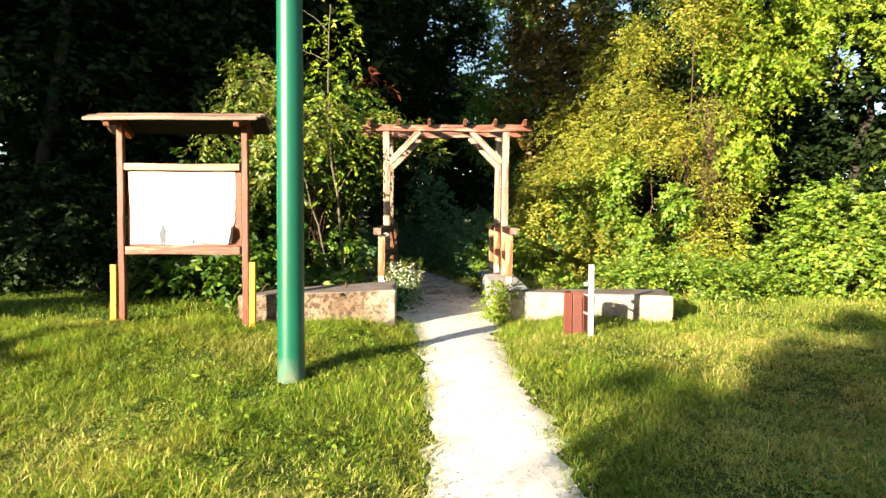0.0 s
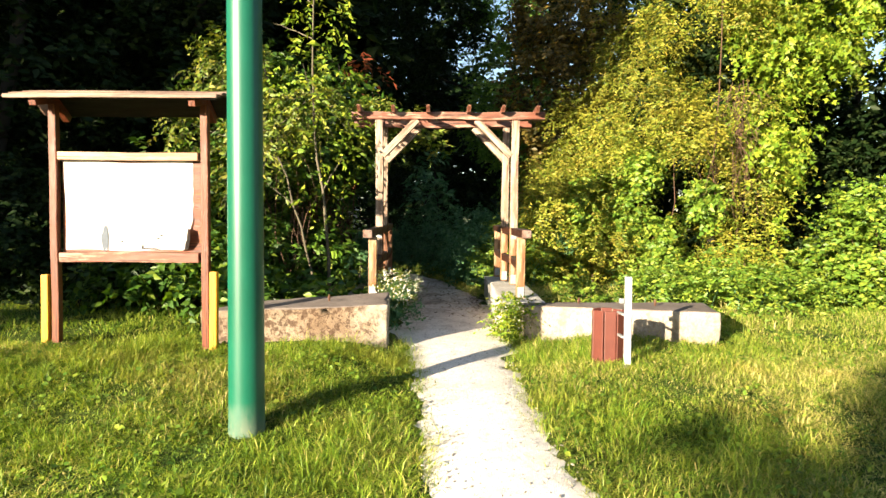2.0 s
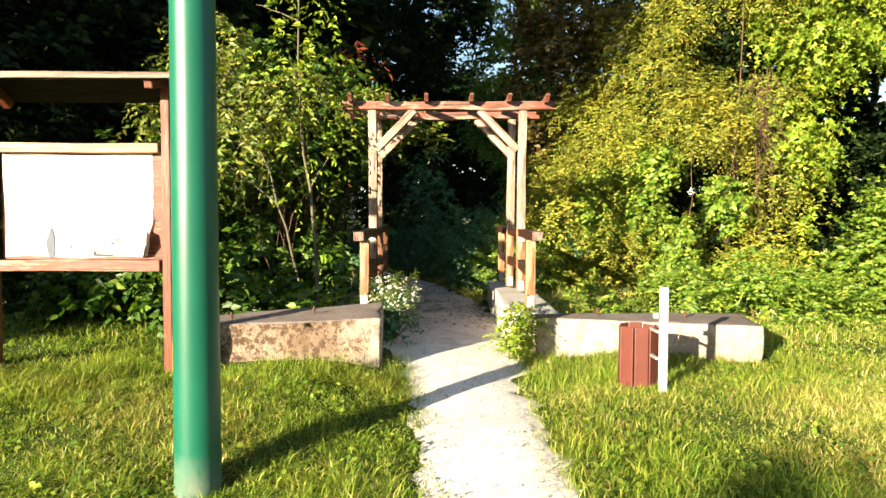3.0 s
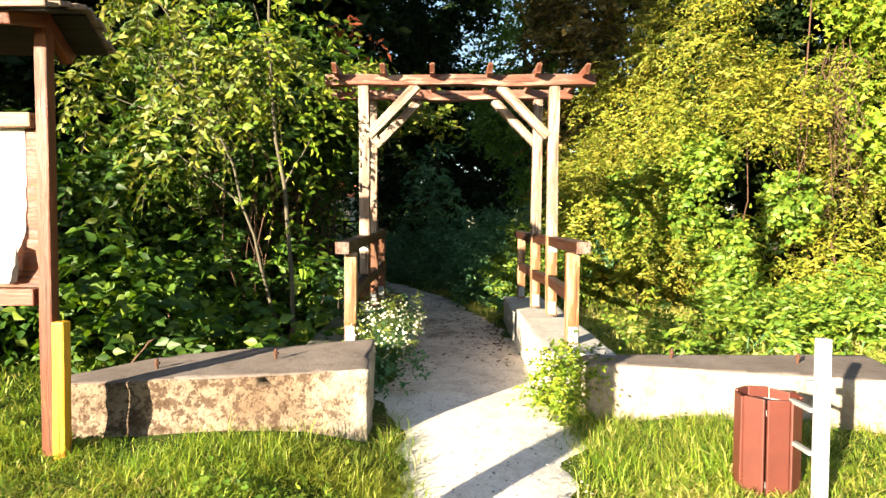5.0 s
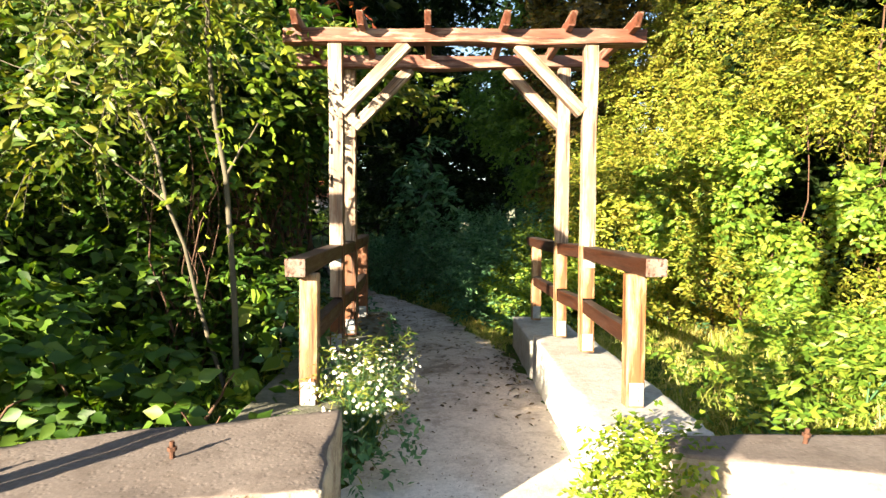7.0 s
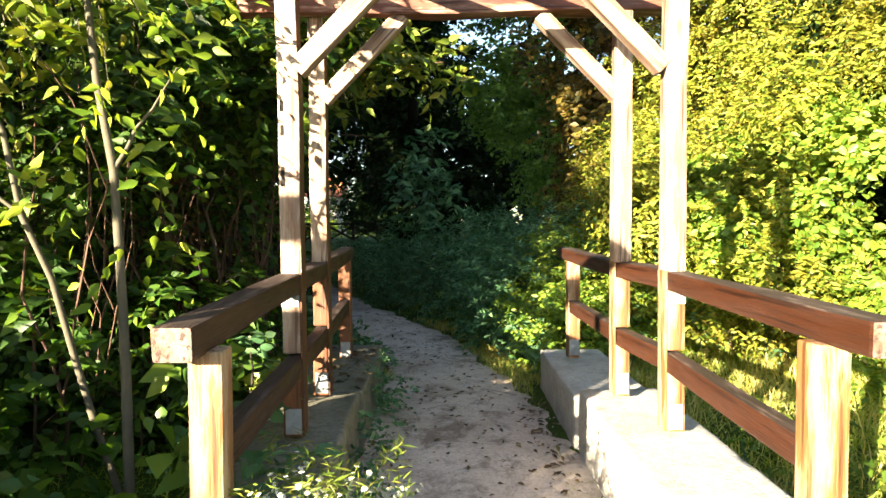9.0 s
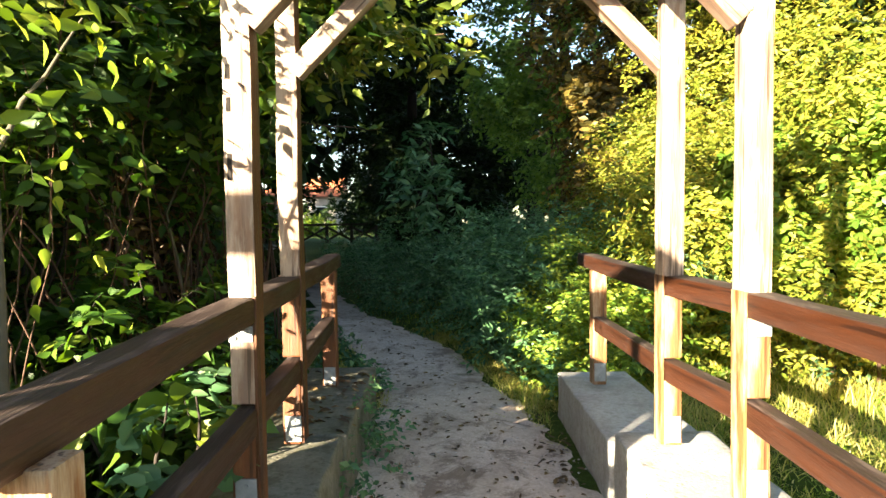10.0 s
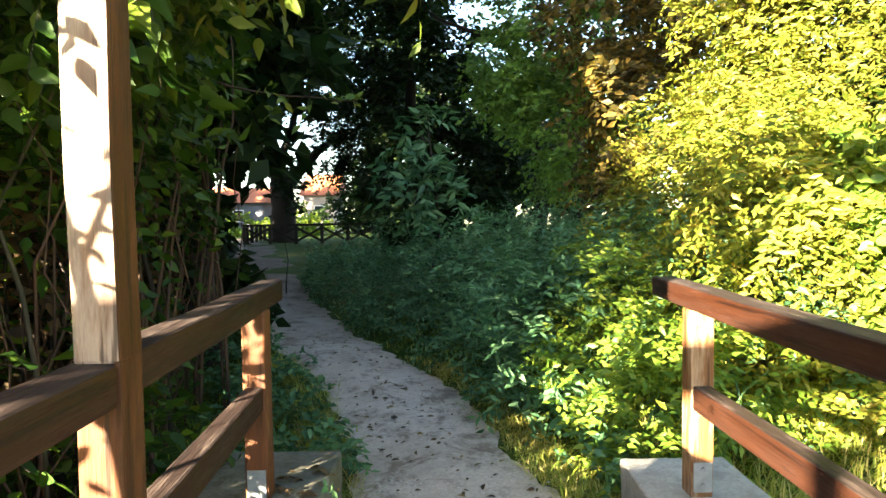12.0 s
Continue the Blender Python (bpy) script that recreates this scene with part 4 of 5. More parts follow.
overhang()
shrub("low_bramble", "low brambles with broad pale leaves behind the wall", [(-1.40, 8.0, 0.30, 0.24, 0.28, 0.34), (-2.0, 8.75, 0.35, 0.40, 0.30, 0.50), (-2.5, 8.1, 0.35, 0.6, 0.45, 0.6), (-3.3, 8.3, 0.35, 0.7, 0.5, 0.55)],
      480, 8, 0.092, LEAF_SUN, 15, reach=0.28, aspect=0.66, droop=0.8, up=0.2, twist=0.6, shape="ovate", inner=0.5, per=4, stems=10, bark=DRY_STEM)
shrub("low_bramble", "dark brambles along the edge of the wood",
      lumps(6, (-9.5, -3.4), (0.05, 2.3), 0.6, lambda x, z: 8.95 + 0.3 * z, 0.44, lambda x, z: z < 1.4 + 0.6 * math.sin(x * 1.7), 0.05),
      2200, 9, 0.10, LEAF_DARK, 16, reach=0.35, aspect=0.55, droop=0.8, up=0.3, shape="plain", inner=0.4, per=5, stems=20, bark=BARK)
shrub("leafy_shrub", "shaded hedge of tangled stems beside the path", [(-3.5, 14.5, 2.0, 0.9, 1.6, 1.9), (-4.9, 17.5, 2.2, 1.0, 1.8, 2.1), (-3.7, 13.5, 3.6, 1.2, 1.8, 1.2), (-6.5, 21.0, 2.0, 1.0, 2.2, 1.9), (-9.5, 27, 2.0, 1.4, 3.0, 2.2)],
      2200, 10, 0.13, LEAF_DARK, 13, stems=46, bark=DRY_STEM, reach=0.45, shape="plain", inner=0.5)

# ---- bare tangle along the shaded side of the path ----
def path_hedge(y):
    """How far the tangled hedge stands to the side of the path."""
    return float(np.interp(y, (10.0, 11.5, 13.0, 15.0, 17.5, 20.0, 27.0), (-1.75, -1.75, -1.95, -2.85, -4.0, -5.1, -8.2)))


HEDGE_LUMPS = []
hedge_rng = np.random.default_rng(77)
for y in np.arange(11.5, 19.5, 0.5):
    for z in np.arange(1.3, 3.6, 0.5):
        if hedge_rng.random() < 0.65:
            HEDGE_LUMPS.append((path_hedge(y) - 0.25 + hedge_rng.normal(0, 0.12) + 0.10 * (z - 1.3), y + hedge_rng.normal(0, 0.15), z + hedge_rng.normal(0, 0.1), 0.26, 0.32, 0.30))
    if hedge_rng.random() < 0.5:
        HEDGE_LUMPS.append((path_hedge(y) - 0.3, y, 0.5, 0.2, 0.3, 0.35))
shrub("leafy_shrub", "dark hedge hung with broad leaves beside the path", HEDGE_LUMPS, 620, 7, 0.090, LEAF_SUN, 18, stems=70, bark=DRY_STEM, reach=0.30, aspect=0.58, droop=0.9, up=0.2, shape="ovate", twigs=DRY_STEM, inner=0.3, per=4, loose=0.12, clear=clear_of_gate)
shrub("leafy_shrub", "dark dead undergrowth closing the hedge", [(path_hedge(y) - 0.85, y, 1.3, 0.35, 0.7, 1.5) for y in np.arange(11.4, 27, 0.9)], 2000, 8, 0.11, DRY_LEAF, 20, stems=60, bark=DRY_STEM, reach=0.3, aspect=0.5, droop=0.6, inner=0.3, per=5)


def bare_thicket():
    t = thing("bare_thicket", "thicket of thin bare red-brown stems in shade", "thicket")
    rng = np.random.default_rng(17)
    lines = []
    for _ in range(150):
        y = rng.uniform(9.4, 17.5)
        x = path_hedge(y) - rng.uniform(0.0, 0.7)
        top = (x - 0.1 + rng.normal(0, 0.25), y + rng.normal(0, 0.4), rng.uniform(1.2, 3.0))
        lines.append((bent(rng, (x, y, float(land(x, y)) - 0.05), top, 8, 0.10), np.linspace(rng.uniform(0.005, 0.014), 0.002, 8)))
    for one in lines[:30]:
        tubes("stem", [one], DRY_STEM, t, 4)
    tagged(tubes("stem_mass", lines[30:], DRY_STEM, t, 4), kind="stuff")


bare_thicket()


def slender_stem():
    t = thing("slender_tree", "slender pale-barked young tree beside the railing", "tree")
    rng = np.random.default_rng(31)
    line = bent(rng, (-1.42, 8.7, -0.1), (-1.66, 8.9, 4.4), 12, 0.02)
    tubes("trunk", [(line, np.linspace(0.024, 0.008, 12))], PALE_BARK, t, 8)
    for k in (4, 6, 7, 9, 10):
        end = line[k] + np.array([rng.normal(0, 0.35), rng.normal(0, 0.3), rng.uniform(0.25, 0.6)])
        tubes("limb", [(bent(rng, line[k], end, 6, 0.06), np.linspace(0.011, 0.003, 6))], PALE_BARK, t, 5)
    crown(t, [(-1.6, 8.9, 2.9, 0.4, 0.4, 0.6), (-1.5, 8.75, 1.9, 0.32, 0.3, 0.5), (-1.62, 8.9, 3.9, 0.26, 0.24, 0.80)], 130, 9, 0.068, LEAF_VINE, 33, reach=0.3, aspect=0.5, droop=0.8, up=0.3, shape="ovate", inner=0.3, per=3, clear=clear_of_gate)


slender_stem()


def leaning_sapling():
    t = thing("sapling", "leaning young tree with drooping golden-green leaves", "tree")
    rng = np.random.default_rng(52)
    line = bent(rng, (-1.55, 8.95, 0.0), (-2.5, 8.9, 3.1), 12, 0.02)
    tubes("trunk", [(line, np.linspace(0.018, 0.006, 12))], PALE_BARK, t, 8)
    blobs = [(-2.3, 8.9, 2.55, 0.42, 0.3, 0.42), (-2.95, 9.0, 2.9, 0.45, 0.3, 0.32), (-1.75, 8.9, 2.8, 0.36, 0.3, 0.32), (-2.55, 8.8, 1.95, 0.26, 0.25, 0.25), (-2.8, 9.0, 3.35, 0.45, 0.35, 0.35), (-3.3, 9.0, 2.5, 0.3, 0.25, 0.25)]
    for q in blobs:
        k = int(np.argmin(np.abs(line[:, 2] - q[2] + 0.5)))
        tubes("limb", [(bent(rng, line[k], q[:3], 6, 0.05), np.linspace(0.010, 0.003, 6))], PALE_BARK, t, 5)
    crown(t, blobs, 400, 9, 0.074, LEAF_LEMON, 53, reach=0.28, aspect=0.5, droop=1.0, up=0.1, shape="ovate", twigs=PALE_BARK, inner=0.3, per=3, loose=0.07)


leaning_sapling()
shrub("hop_leaves", "few broad translucent leaves beside the railing", [(-1.13, 9.42, 0.72, 0.04, 0.12, 0.10), (-1.15, 8.5, 0.50, 0.08, 0.2, 0.12), (-1.27, 9.45, 0.62, 0.08, 0.15, 0.14)], 20, 3, 0.14, LEAF_FRESH, 19, category="weeds", reach=0.12, aspect=0.70, droop=0.9, up=0.1, shape="ovate", inner=0.3, per=1, stems=2)

# ---- the golden hedge ----
def hedge_front(x, z):
    return float(np.interp(x, (1.5, 2.2, 3.0, 4.5, 5.3, 6.5, 8.5, 11, 13), (13.1, 12.9, 12.3, 11.4, 10.9, 11.3, 10.4, 9.2, 8.6))) + 0.05 * z


def hedge_left(x, z):
    edge = float(np.interp(z, (2.1, 3.1, 5.4, 7.2), (1.95, 2.85, 4.05, 5.4)))
    return x > edge and x <= 5.4 and not (4.3 < x < 5.05 and 1.15 < z < 2.55)


def hedge_right(x, z):
    hollow = 5.5 < x < 7.2 and z < 3.7
    return x > 4.9 and not hollow


shrub("climber_hedge", "tall sunlit yellow-green hedge overgrown with climbers",
      lumps(21, (1.9, 5.7), (0.3, 7.2), 0.62, hedge_front, 0.40, hedge_left, 0.22) + [(2.9, 15.2, 1.5, 1.2, 1.2, 1.4), (3.8, 15.0, 3.0, 1.3, 1.2, 1.5), (4.6, 14.6, 4.4, 1.3, 1.2, 1.5)],
      12000, 11, 0.068, LEAF_GOLD, 21, stems=3, bark=DRY_STEM, reach=0.34, aspect=0.40, droop=0.6, up=0.35, inner=0.5, per=9, loose=0.12, twist=0.5)
shrub("climber_hedge", "sunlit hedge hung with curtains of vine leaves",
      lumps(22, (4.9, 12.0), (0.3, 7.2), 0.75, hedge_front, 0.46, hedge_right, 0.22) + [(5.25, 10.7, 1.3, 0.32, 0.3, 1.5)],
      5600, 10, 0.088, LEAF_VINE, 22, stems=2, bark=DRY_STEM, reach=0.30, aspect=1.0, droop=0.9, up=0.12, shape="lobed", inner=0.5, per=8, loose=0.12)
shrub("rounded_bush", "fresh green bush before the hedge", [(6.5, 9.7, 0.8, 0.95, 0.8, 1.0), (5.75, 9.9, 0.35, 0.55, 0.6, 0.55), (7.8, 9.2, 0.9, 1.1, 0.9, 1.15)],
      2600, 11, 0.08, LEAF_FRESH, 23, reach=0.28, aspect=0.6, up=0.15, twist=0.85, inner=0.6, stems=8, bark=DRY_STEM, per=5, loose=0.1)
shrub("weed_patch", "sunlit nettles and weeds behind the low wall", [(1.75, 8.1, 0.15, 0.35, 0.35, 0.30), (2.6, 8.3, 0.25, 0.5, 0.4, 0.45), (3.4, 8.4, 0.3, 0.6, 0.5, 0.5), (3.1, 9.3, 0.15, 0.6, 0.5, 0.3), (3.6, 10.6, 0.15, 0.7, 0.5, 0.35), (4.3, 8.9, 0.2, 0.7, 0.5, 0.4),
      (4.6, 10.2, 0.15, 0.7, 0.5, 0.35), (1.6, 9.2, 0.05, 0.3, 0.5, 0.2)], 1900, 10, 0.066, LEAF_FRESH, 24, category="weeds", stems=60, bark=LEAF_NETTLE, reach=0.25, aspect=0.42, up=0.25, twist=0.8, inner=0.4, per=5, loose=0.08)
shrub("leafy_climber", "fresh green climber growing up the hedge's foot", lumps(27, (2.7, 4.2), (0.7, 2.6), 0.45, lambda x, z: hedge_front(x, z) - 0.42, 0.22, lambda x, z: z < 2.7 - abs(x - 3.4), 0.1),
      2000, 9, 0.075, LEAF_FRESH, 28, category="climber", stems=8, bark=DRY_STEM, reach=0.22, aspect=0.7, droop=0.7, up=0.15, shape="broad", inner=0.5, per=5, loose=0.08)
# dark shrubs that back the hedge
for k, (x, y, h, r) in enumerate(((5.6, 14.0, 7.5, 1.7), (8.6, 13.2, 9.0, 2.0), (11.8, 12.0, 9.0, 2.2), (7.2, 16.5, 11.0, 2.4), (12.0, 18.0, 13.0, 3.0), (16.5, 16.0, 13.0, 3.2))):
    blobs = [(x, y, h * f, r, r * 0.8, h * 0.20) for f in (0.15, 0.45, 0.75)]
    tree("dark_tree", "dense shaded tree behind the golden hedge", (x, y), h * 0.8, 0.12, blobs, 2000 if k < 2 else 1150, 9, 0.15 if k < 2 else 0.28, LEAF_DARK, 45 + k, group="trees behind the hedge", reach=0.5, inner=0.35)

# ---- beyond the gate ----
shrub("nettle_thicket", "dense dark green nettle thicket beside the bend in the path",
      [(0.80, 13.6, 0.35, 0.80, 1.0, 0.80), (0.35, 15.2, 0.5, 1.0, 1.1, 0.95), (0.45, 12.9, 0.15, 0.25, 0.5, 0.35), (1.6, 14.2, 0.6, 0.9, 1.0, 0.8), (-0.35, 17.2, 0.45, 1.15, 1.4, 0.85), (2.6, 13.4, 0.5, 1.2, 1.2, 1.0), (2.6, 15.6, 0.6, 1.5, 1.4, 1.05), (-1.6, 20.3, 0.35, 1.3, 1.9, 0.62), (1.6, 18.6, 0.6, 2.0, 1.6, 1.0)],
      5800, 11, 0.082, LEAF_NETTLE, 31, category="thicket", stems=60, bark=LEAF_NETTLE, reach=0.30, aspect=0.36, droop=0.3, up=0.6, inner=0.5, per=5, loose=0.1, clear=off_path)
shrub("weed_patch", "sunlit yellow-green weeds at the nettles' edge", [(1.15, 12.3, 0.2, 0.38, 0.45, 0.40), (1.45, 13.0, 0.45, 0.45, 0.4, 0.5), (1.0, 11.75, 0.08, 0.25, 0.3, 0.2), (2.2, 12.7, 0.2, 0.6, 0.4, 0.4), (0.95, 12.7, 0.45, 0.36, 0.42, 0.42), (1.55, 12.2, 0.30, 0.42, 0.4, 0.5), (1.9, 13.2, 0.75, 0.5, 0.5, 0.6), (1.3, 13.3, 0.9, 0.4, 0.4, 0.45)],
      1900, 9, 0.065, LEAF_FRESH, 75, category="weeds", stems=24, bark=LEAF_NETTLE, reach=0.24, aspect=0.45, up=0.45, inner=0.4, per=4, loose=0.07, clear=off_path)
tree("sapling", "dark young tree beside the far path", (-3.05, 20.0), 2.4, 0.012, [(-3.05, 20.0, 2.35, 0.28, 0.3, 0.5)], 60, 9, 0.12, LEAF_DARK, 39, reach=0.3, inner=0.2, per=3)
tree("sapling", "slender sapling with drooping leaves above the nettles", (-0.35, 17.0), 3.0, 0.03, [(-0.4, 17.0, 2.75, 0.32, 0.32, 0.42), (-0.32, 17.0, 1.95, 0.42, 0.42, 0.5)], 80, 9, 0.17, LEAF_NETTLE, 32, reach=0.45, aspect=0.38, droop=0.8, inner=0.3, per=3, shape="ovate")
tree("broadleaf_tree", "autumn-tinted tree with rusty leaves", (4.8, 20.0), 8.0, 0.16, [(4.6, 19.5, 5.6, 1.7, 1.5, 2.0), (5.6, 19.0, 3.6, 1.6, 1.5, 1.5), (3.3, 18.6, 3.3, 1.2, 1.1, 1.2), (3.1, 19.0, 5.3, 1.2, 1.2, 1.4), (3.7, 20, 7.6, 1.6, 1.6, 1.9), (6.8, 19, 6.5, 2.0, 1.6, 2.2)], 2800, 10, 0.16, LEAF_RUST, 33, reach=0.5, inner=0.45)
tree("broadleaf_tree", "light green tree behind the thicket", (2.6, 25.0), 9.0, 0.16, [(2.6, 23, 6.5, 1.2, 1.4, 1.9), (3.2, 23, 3.6, 1.3, 1.5, 1.6), (2.2, 23, 9.4, 1.1, 1.4, 1.6), (1.7, 23, 5.2, 0.8, 1.0, 1.0)], 1700, 10, 0.17, LEAF_LIME, 34, reach=0.6, inner=0.45)
def forked_tree():
    t = thing("forked_tree", "big dark tree with a forked leaning trunk", "tree")
    rng = np.random.default_rng(35)
    z = float(land(-8.2, 42))
    tubes("trunk", [(bent(rng, (-8.6, 42, z - 0.2), (-8.75, 42, 4.0), 8, 0.03), np.linspace(0.72, 0.62, 8))], BARK, t, 10)
    for end, r in (((-10.9, 42, 7.6), 0.34), ((-5.0, 41.5, 6.7), 0.46), ((-8.0, 42, 10.0), 0.3)):
        tubes("limb", [(bent(rng, (-8.75, 42, 3.7), end, 9, 0.04), np.linspace(r, 0.12, 9))], BARK, t, 8)
    crown(t, [(-11.2, 42, 8.4, 2.2, 2.5, 1.9), (-5.5, 41, 9.6, 3.0, 2.5, 2.2), (-3.9, 41, 6.0, 1.7, 2, 1.4), (-4.6, 41, 3.6, 0.9, 1.5, 1.9), (-5.6, 41.5, 7.4, 1.5, 2, 1.0), (-5.5, 41.3, 5.2, 1.1, 1.2, 0.9), (-10.8, 42, 5.9, 0.9, 1, 0.9), (-2.2, 40, 4.4, 1.8, 2, 2.2), (-12.4, 42, 5.6, 1.2, 1.6, 1.2), (-2.0, 40, 9.0, 2.6, 2.5, 3.0), (-8, 42, 13, 4, 3, 2.6)],
          4400, 10, 0.22, LEAF_DARK, 35, reach=0.8, inner=0.35)


forked_tree()
tree("dark_tree", "dense dark tree in deep shade", (-0.6, 31.0), 10.0, 0.35, [(-0.9, 31, 2.8, 1.9, 1.8, 2.6), (-0.8, 31, 7.0, 2.3, 2.0, 2.6), (1.4, 31, 3.4, 1.6, 1.8, 2.2), (3.8, 33, 5.5, 1.6, 2, 2.6), (-1.2, 33, 12.0, 2.4, 2, 2.6)], 3000, 10, 0.26, LEAF_DARK, 36, reach=0.7, inner=0.3)
tree("dark_tree", "tall dark tree above the gate", (-7.6, 17.6), 11.0, 0.2, [(-4.6, 17.6, 6.6, 1.7, 1.6, 1.9), (-2.6, 19, 9.4, 2.0, 1.7, 2.0), (-4.6, 18, 9.2, 2.0, 1.6, 2.4)], 2400, 10, 0.17, LEAF_DARK, 37, reach=0.5, inner=0.4)
tree("dark_tree", "tall dark tree in the shaded wood", (3.4, 24.0), 12.0, 0.22, [(0.0, 23.5, 8.8, 1.6, 1.8, 1.8), (-1.7, 23.0, 7.6, 1.5, 1.5, 1.3), (1.6, 23.5, 12.4, 2.4, 1.8, 2.0), (-1.6, 23.5, 11.5, 2.2, 1.8, 2.4)], 1900, 10, 0.19, LEAF_DARK, 38, reach=0.5, inner=0.4)

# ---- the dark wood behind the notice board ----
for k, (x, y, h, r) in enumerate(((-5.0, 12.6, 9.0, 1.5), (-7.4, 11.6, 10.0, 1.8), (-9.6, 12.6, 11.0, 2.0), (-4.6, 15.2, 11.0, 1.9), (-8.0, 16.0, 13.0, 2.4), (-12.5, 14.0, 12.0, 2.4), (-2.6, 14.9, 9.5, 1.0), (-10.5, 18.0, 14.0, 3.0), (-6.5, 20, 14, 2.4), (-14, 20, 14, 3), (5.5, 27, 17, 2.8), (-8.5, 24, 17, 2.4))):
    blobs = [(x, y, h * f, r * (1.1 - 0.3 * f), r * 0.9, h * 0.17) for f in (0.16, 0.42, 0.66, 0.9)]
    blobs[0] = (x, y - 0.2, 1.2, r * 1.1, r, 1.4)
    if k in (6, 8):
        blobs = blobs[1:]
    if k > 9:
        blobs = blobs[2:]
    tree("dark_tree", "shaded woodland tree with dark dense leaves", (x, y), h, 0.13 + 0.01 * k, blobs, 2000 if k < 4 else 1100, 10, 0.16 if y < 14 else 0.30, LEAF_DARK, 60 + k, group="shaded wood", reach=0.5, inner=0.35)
tree("far_tree", "distant dark woodland tree", (-6.0, 70.0), 11.0, 0.4, [(-6.0, 70, 2.4, 3.4, 2.0, 3.2), (-5.6, 70, 7.0, 3.2, 2.0, 3.4)], 500, 8, 0.8, LEAF_DARK, 118, group="distant wood", reach=1.2, inner=0.3, loose=0.4)
# a far belt of wood closes the distance
for k in range(13):
    x, y = -44 + 9.0 * k, 66 + 5 * math.sin(k * 2.1)
    if -27 < x < -5:
        continue
    blobs = [(x, y, 2.2, 5.0, 2.5, 3.2), (x + 1, y, 8.0, 4.6, 3.0, 4.0), (x - 1, y + 1, 13.5, 4.2, 3.0, 3.5)]
    tree("far_tree", "distant dark woodland tree", (x, y), 12.0, 0.4, blobs, 620, 8, 0.9, LEAF_DARK, 120 + k, group="distant wood", reach=1.6, inner=0.4, loose=0.5)

# ---- trees out of the walker's sight that shade the wood and a corner of the lawn ----
for k, (x, y, h, r) in enumerate(((-12.6, 3.0, 15, 2.2), (-15.5, 4.8, 17, 3.0), (-19, 6.5, 17, 3.2), (-22, 9.5, 17, 3.4), (-26, 12.5, 17, 3.5), (-30, 15.5, 18, 3.6), (-28.5, 12.0, 18, 3.0))):
    blobs = [(x, y, h * f, r, r, h * 0.16) for f in (0.14, 0.36, 0.58, 0.80)]
    tree("tall_tree", "tall shady tree at the lawn's edge", (x, y), h * 0.9, 0.3, blobs, 700, 9, 0.6, LEAF_DARK, 80 + k, group="trees at the lawn's edge", reach=0.7, inner=0.2)
# added high crown, out of view, that keeps sun off the rusty tree
tree("tall_tree", "unseen high-crowned tree added for shade", (-11.4, -1.2), 13.0, 0.11, [(-11.4, -1.2, 11.2, 1.9, 1.9, 1.8), (-11.2, -1.2, 13.6, 1.7, 1.7, 1.6)], 800, 9, 0.5, LEAF_DARK, 97, group="trees at the lawn's edge", reach=0.6, inner=0.2)
# bush out of view, added to darken the shrub's foot and the lawn
shrub("rounded_bush", "unseen bush added for shade at the lawn's edge", [(-8.4, 2.9, 0.9, 0.75, 0.75, 1.1), (-8.5, 2.9, 2.3, 0.65, 0.65, 1.1), (-7.4, 0.5, 1.0, 0.5, 0.45, 0.6)], 1300, 9, 0.16, LEAF_DARK, 95, reach=0.4, inner=0.2, stems=5)
for k, (x, y, h, r) in enumerate(((-7.15, -9.6, 4.75, 1.4), (-4.6, -11.2, 5.6, 1.75), (-2.6, -13.2, 5.8, 1.8))):
    blobs = [(x, y, h * 0.74, r, r, h * 0.24), (x + 0.4, y, h * 0.42, r * 0.9, r, h * 0.26)]
    tree("small_tree", "small leafy tree on the lawn", (x, y), h * 0.8, 0.1, blobs, 2600, 9, 0.24, LEAF_SUN, 90 + k, group="small trees on the lawn", reach=0.5, inner=0.2)


# ---- the white-flowered bush at the wall's end ----
def flower_bush():
    t = thing("flowering_bush", "small bush of white asters beside the path", "flowers")
    rng = np.random.default_rng(5)
    blobs = [(-0.56, 7.88, 0.46, 0.20, 0.22, 0.20), (-0.40, 8.00, 0.48, 0.14, 0.16, 0.16), (-0.66, 8.15, 0.40, 0.16, 0.2, 0.22)]
    crown(t, blobs, 230, 8, 0.045, LEAF_LEMON, 6, reach=0.14, aspect=0.16, up=0.3, inner=0.2, name="foliage", per=3, loose=0.06)
    p, out = shell_points(rng, blobs, 460, 0.5)
    ray = 9
    out = unit(out + rng.normal(0, 0.4, out.shape) + np.array([0, -0.3, 0.5]))
    a = unit(np.cross(out, rng.normal(0, 1, out.shape)))
    b = np.cross(out, a)
    ang = np.linspace(0, 2 * np.pi, ray, endpoint=False)
    way = (a[:, None] * np.cos(ang)[None, :, None] + b[:, None] * np.sin(ang)[None, :, None]).reshape(-1, 3)
    q = p + out * 0.05
    leaf_mesh("petal_mass", np.repeat(q, ray, 0), way, np.repeat(out, ray, 0), np.full(len(way), 0.0105), 0.4, PETAL, t, kind="stuff")
    leaf_mesh("flower_eye_mass", q - a * 0.004 + out * 0.002, a, out, np.full(len(q), 0.009), 1.0, FLOWER_EYE, t, kind="stuff")
    twig_mesh("stalk_mass", np.stack([np.array([-0.55, 7.95, 0.1]) + (p - np.array([-0.55, 7.95, 0.3])) * 0.3, p * 0.6 + np.array([-0.55, 7.95, 0.3]) * 0.4, q], 1), 0.002, LEAF_NETTLE, t)


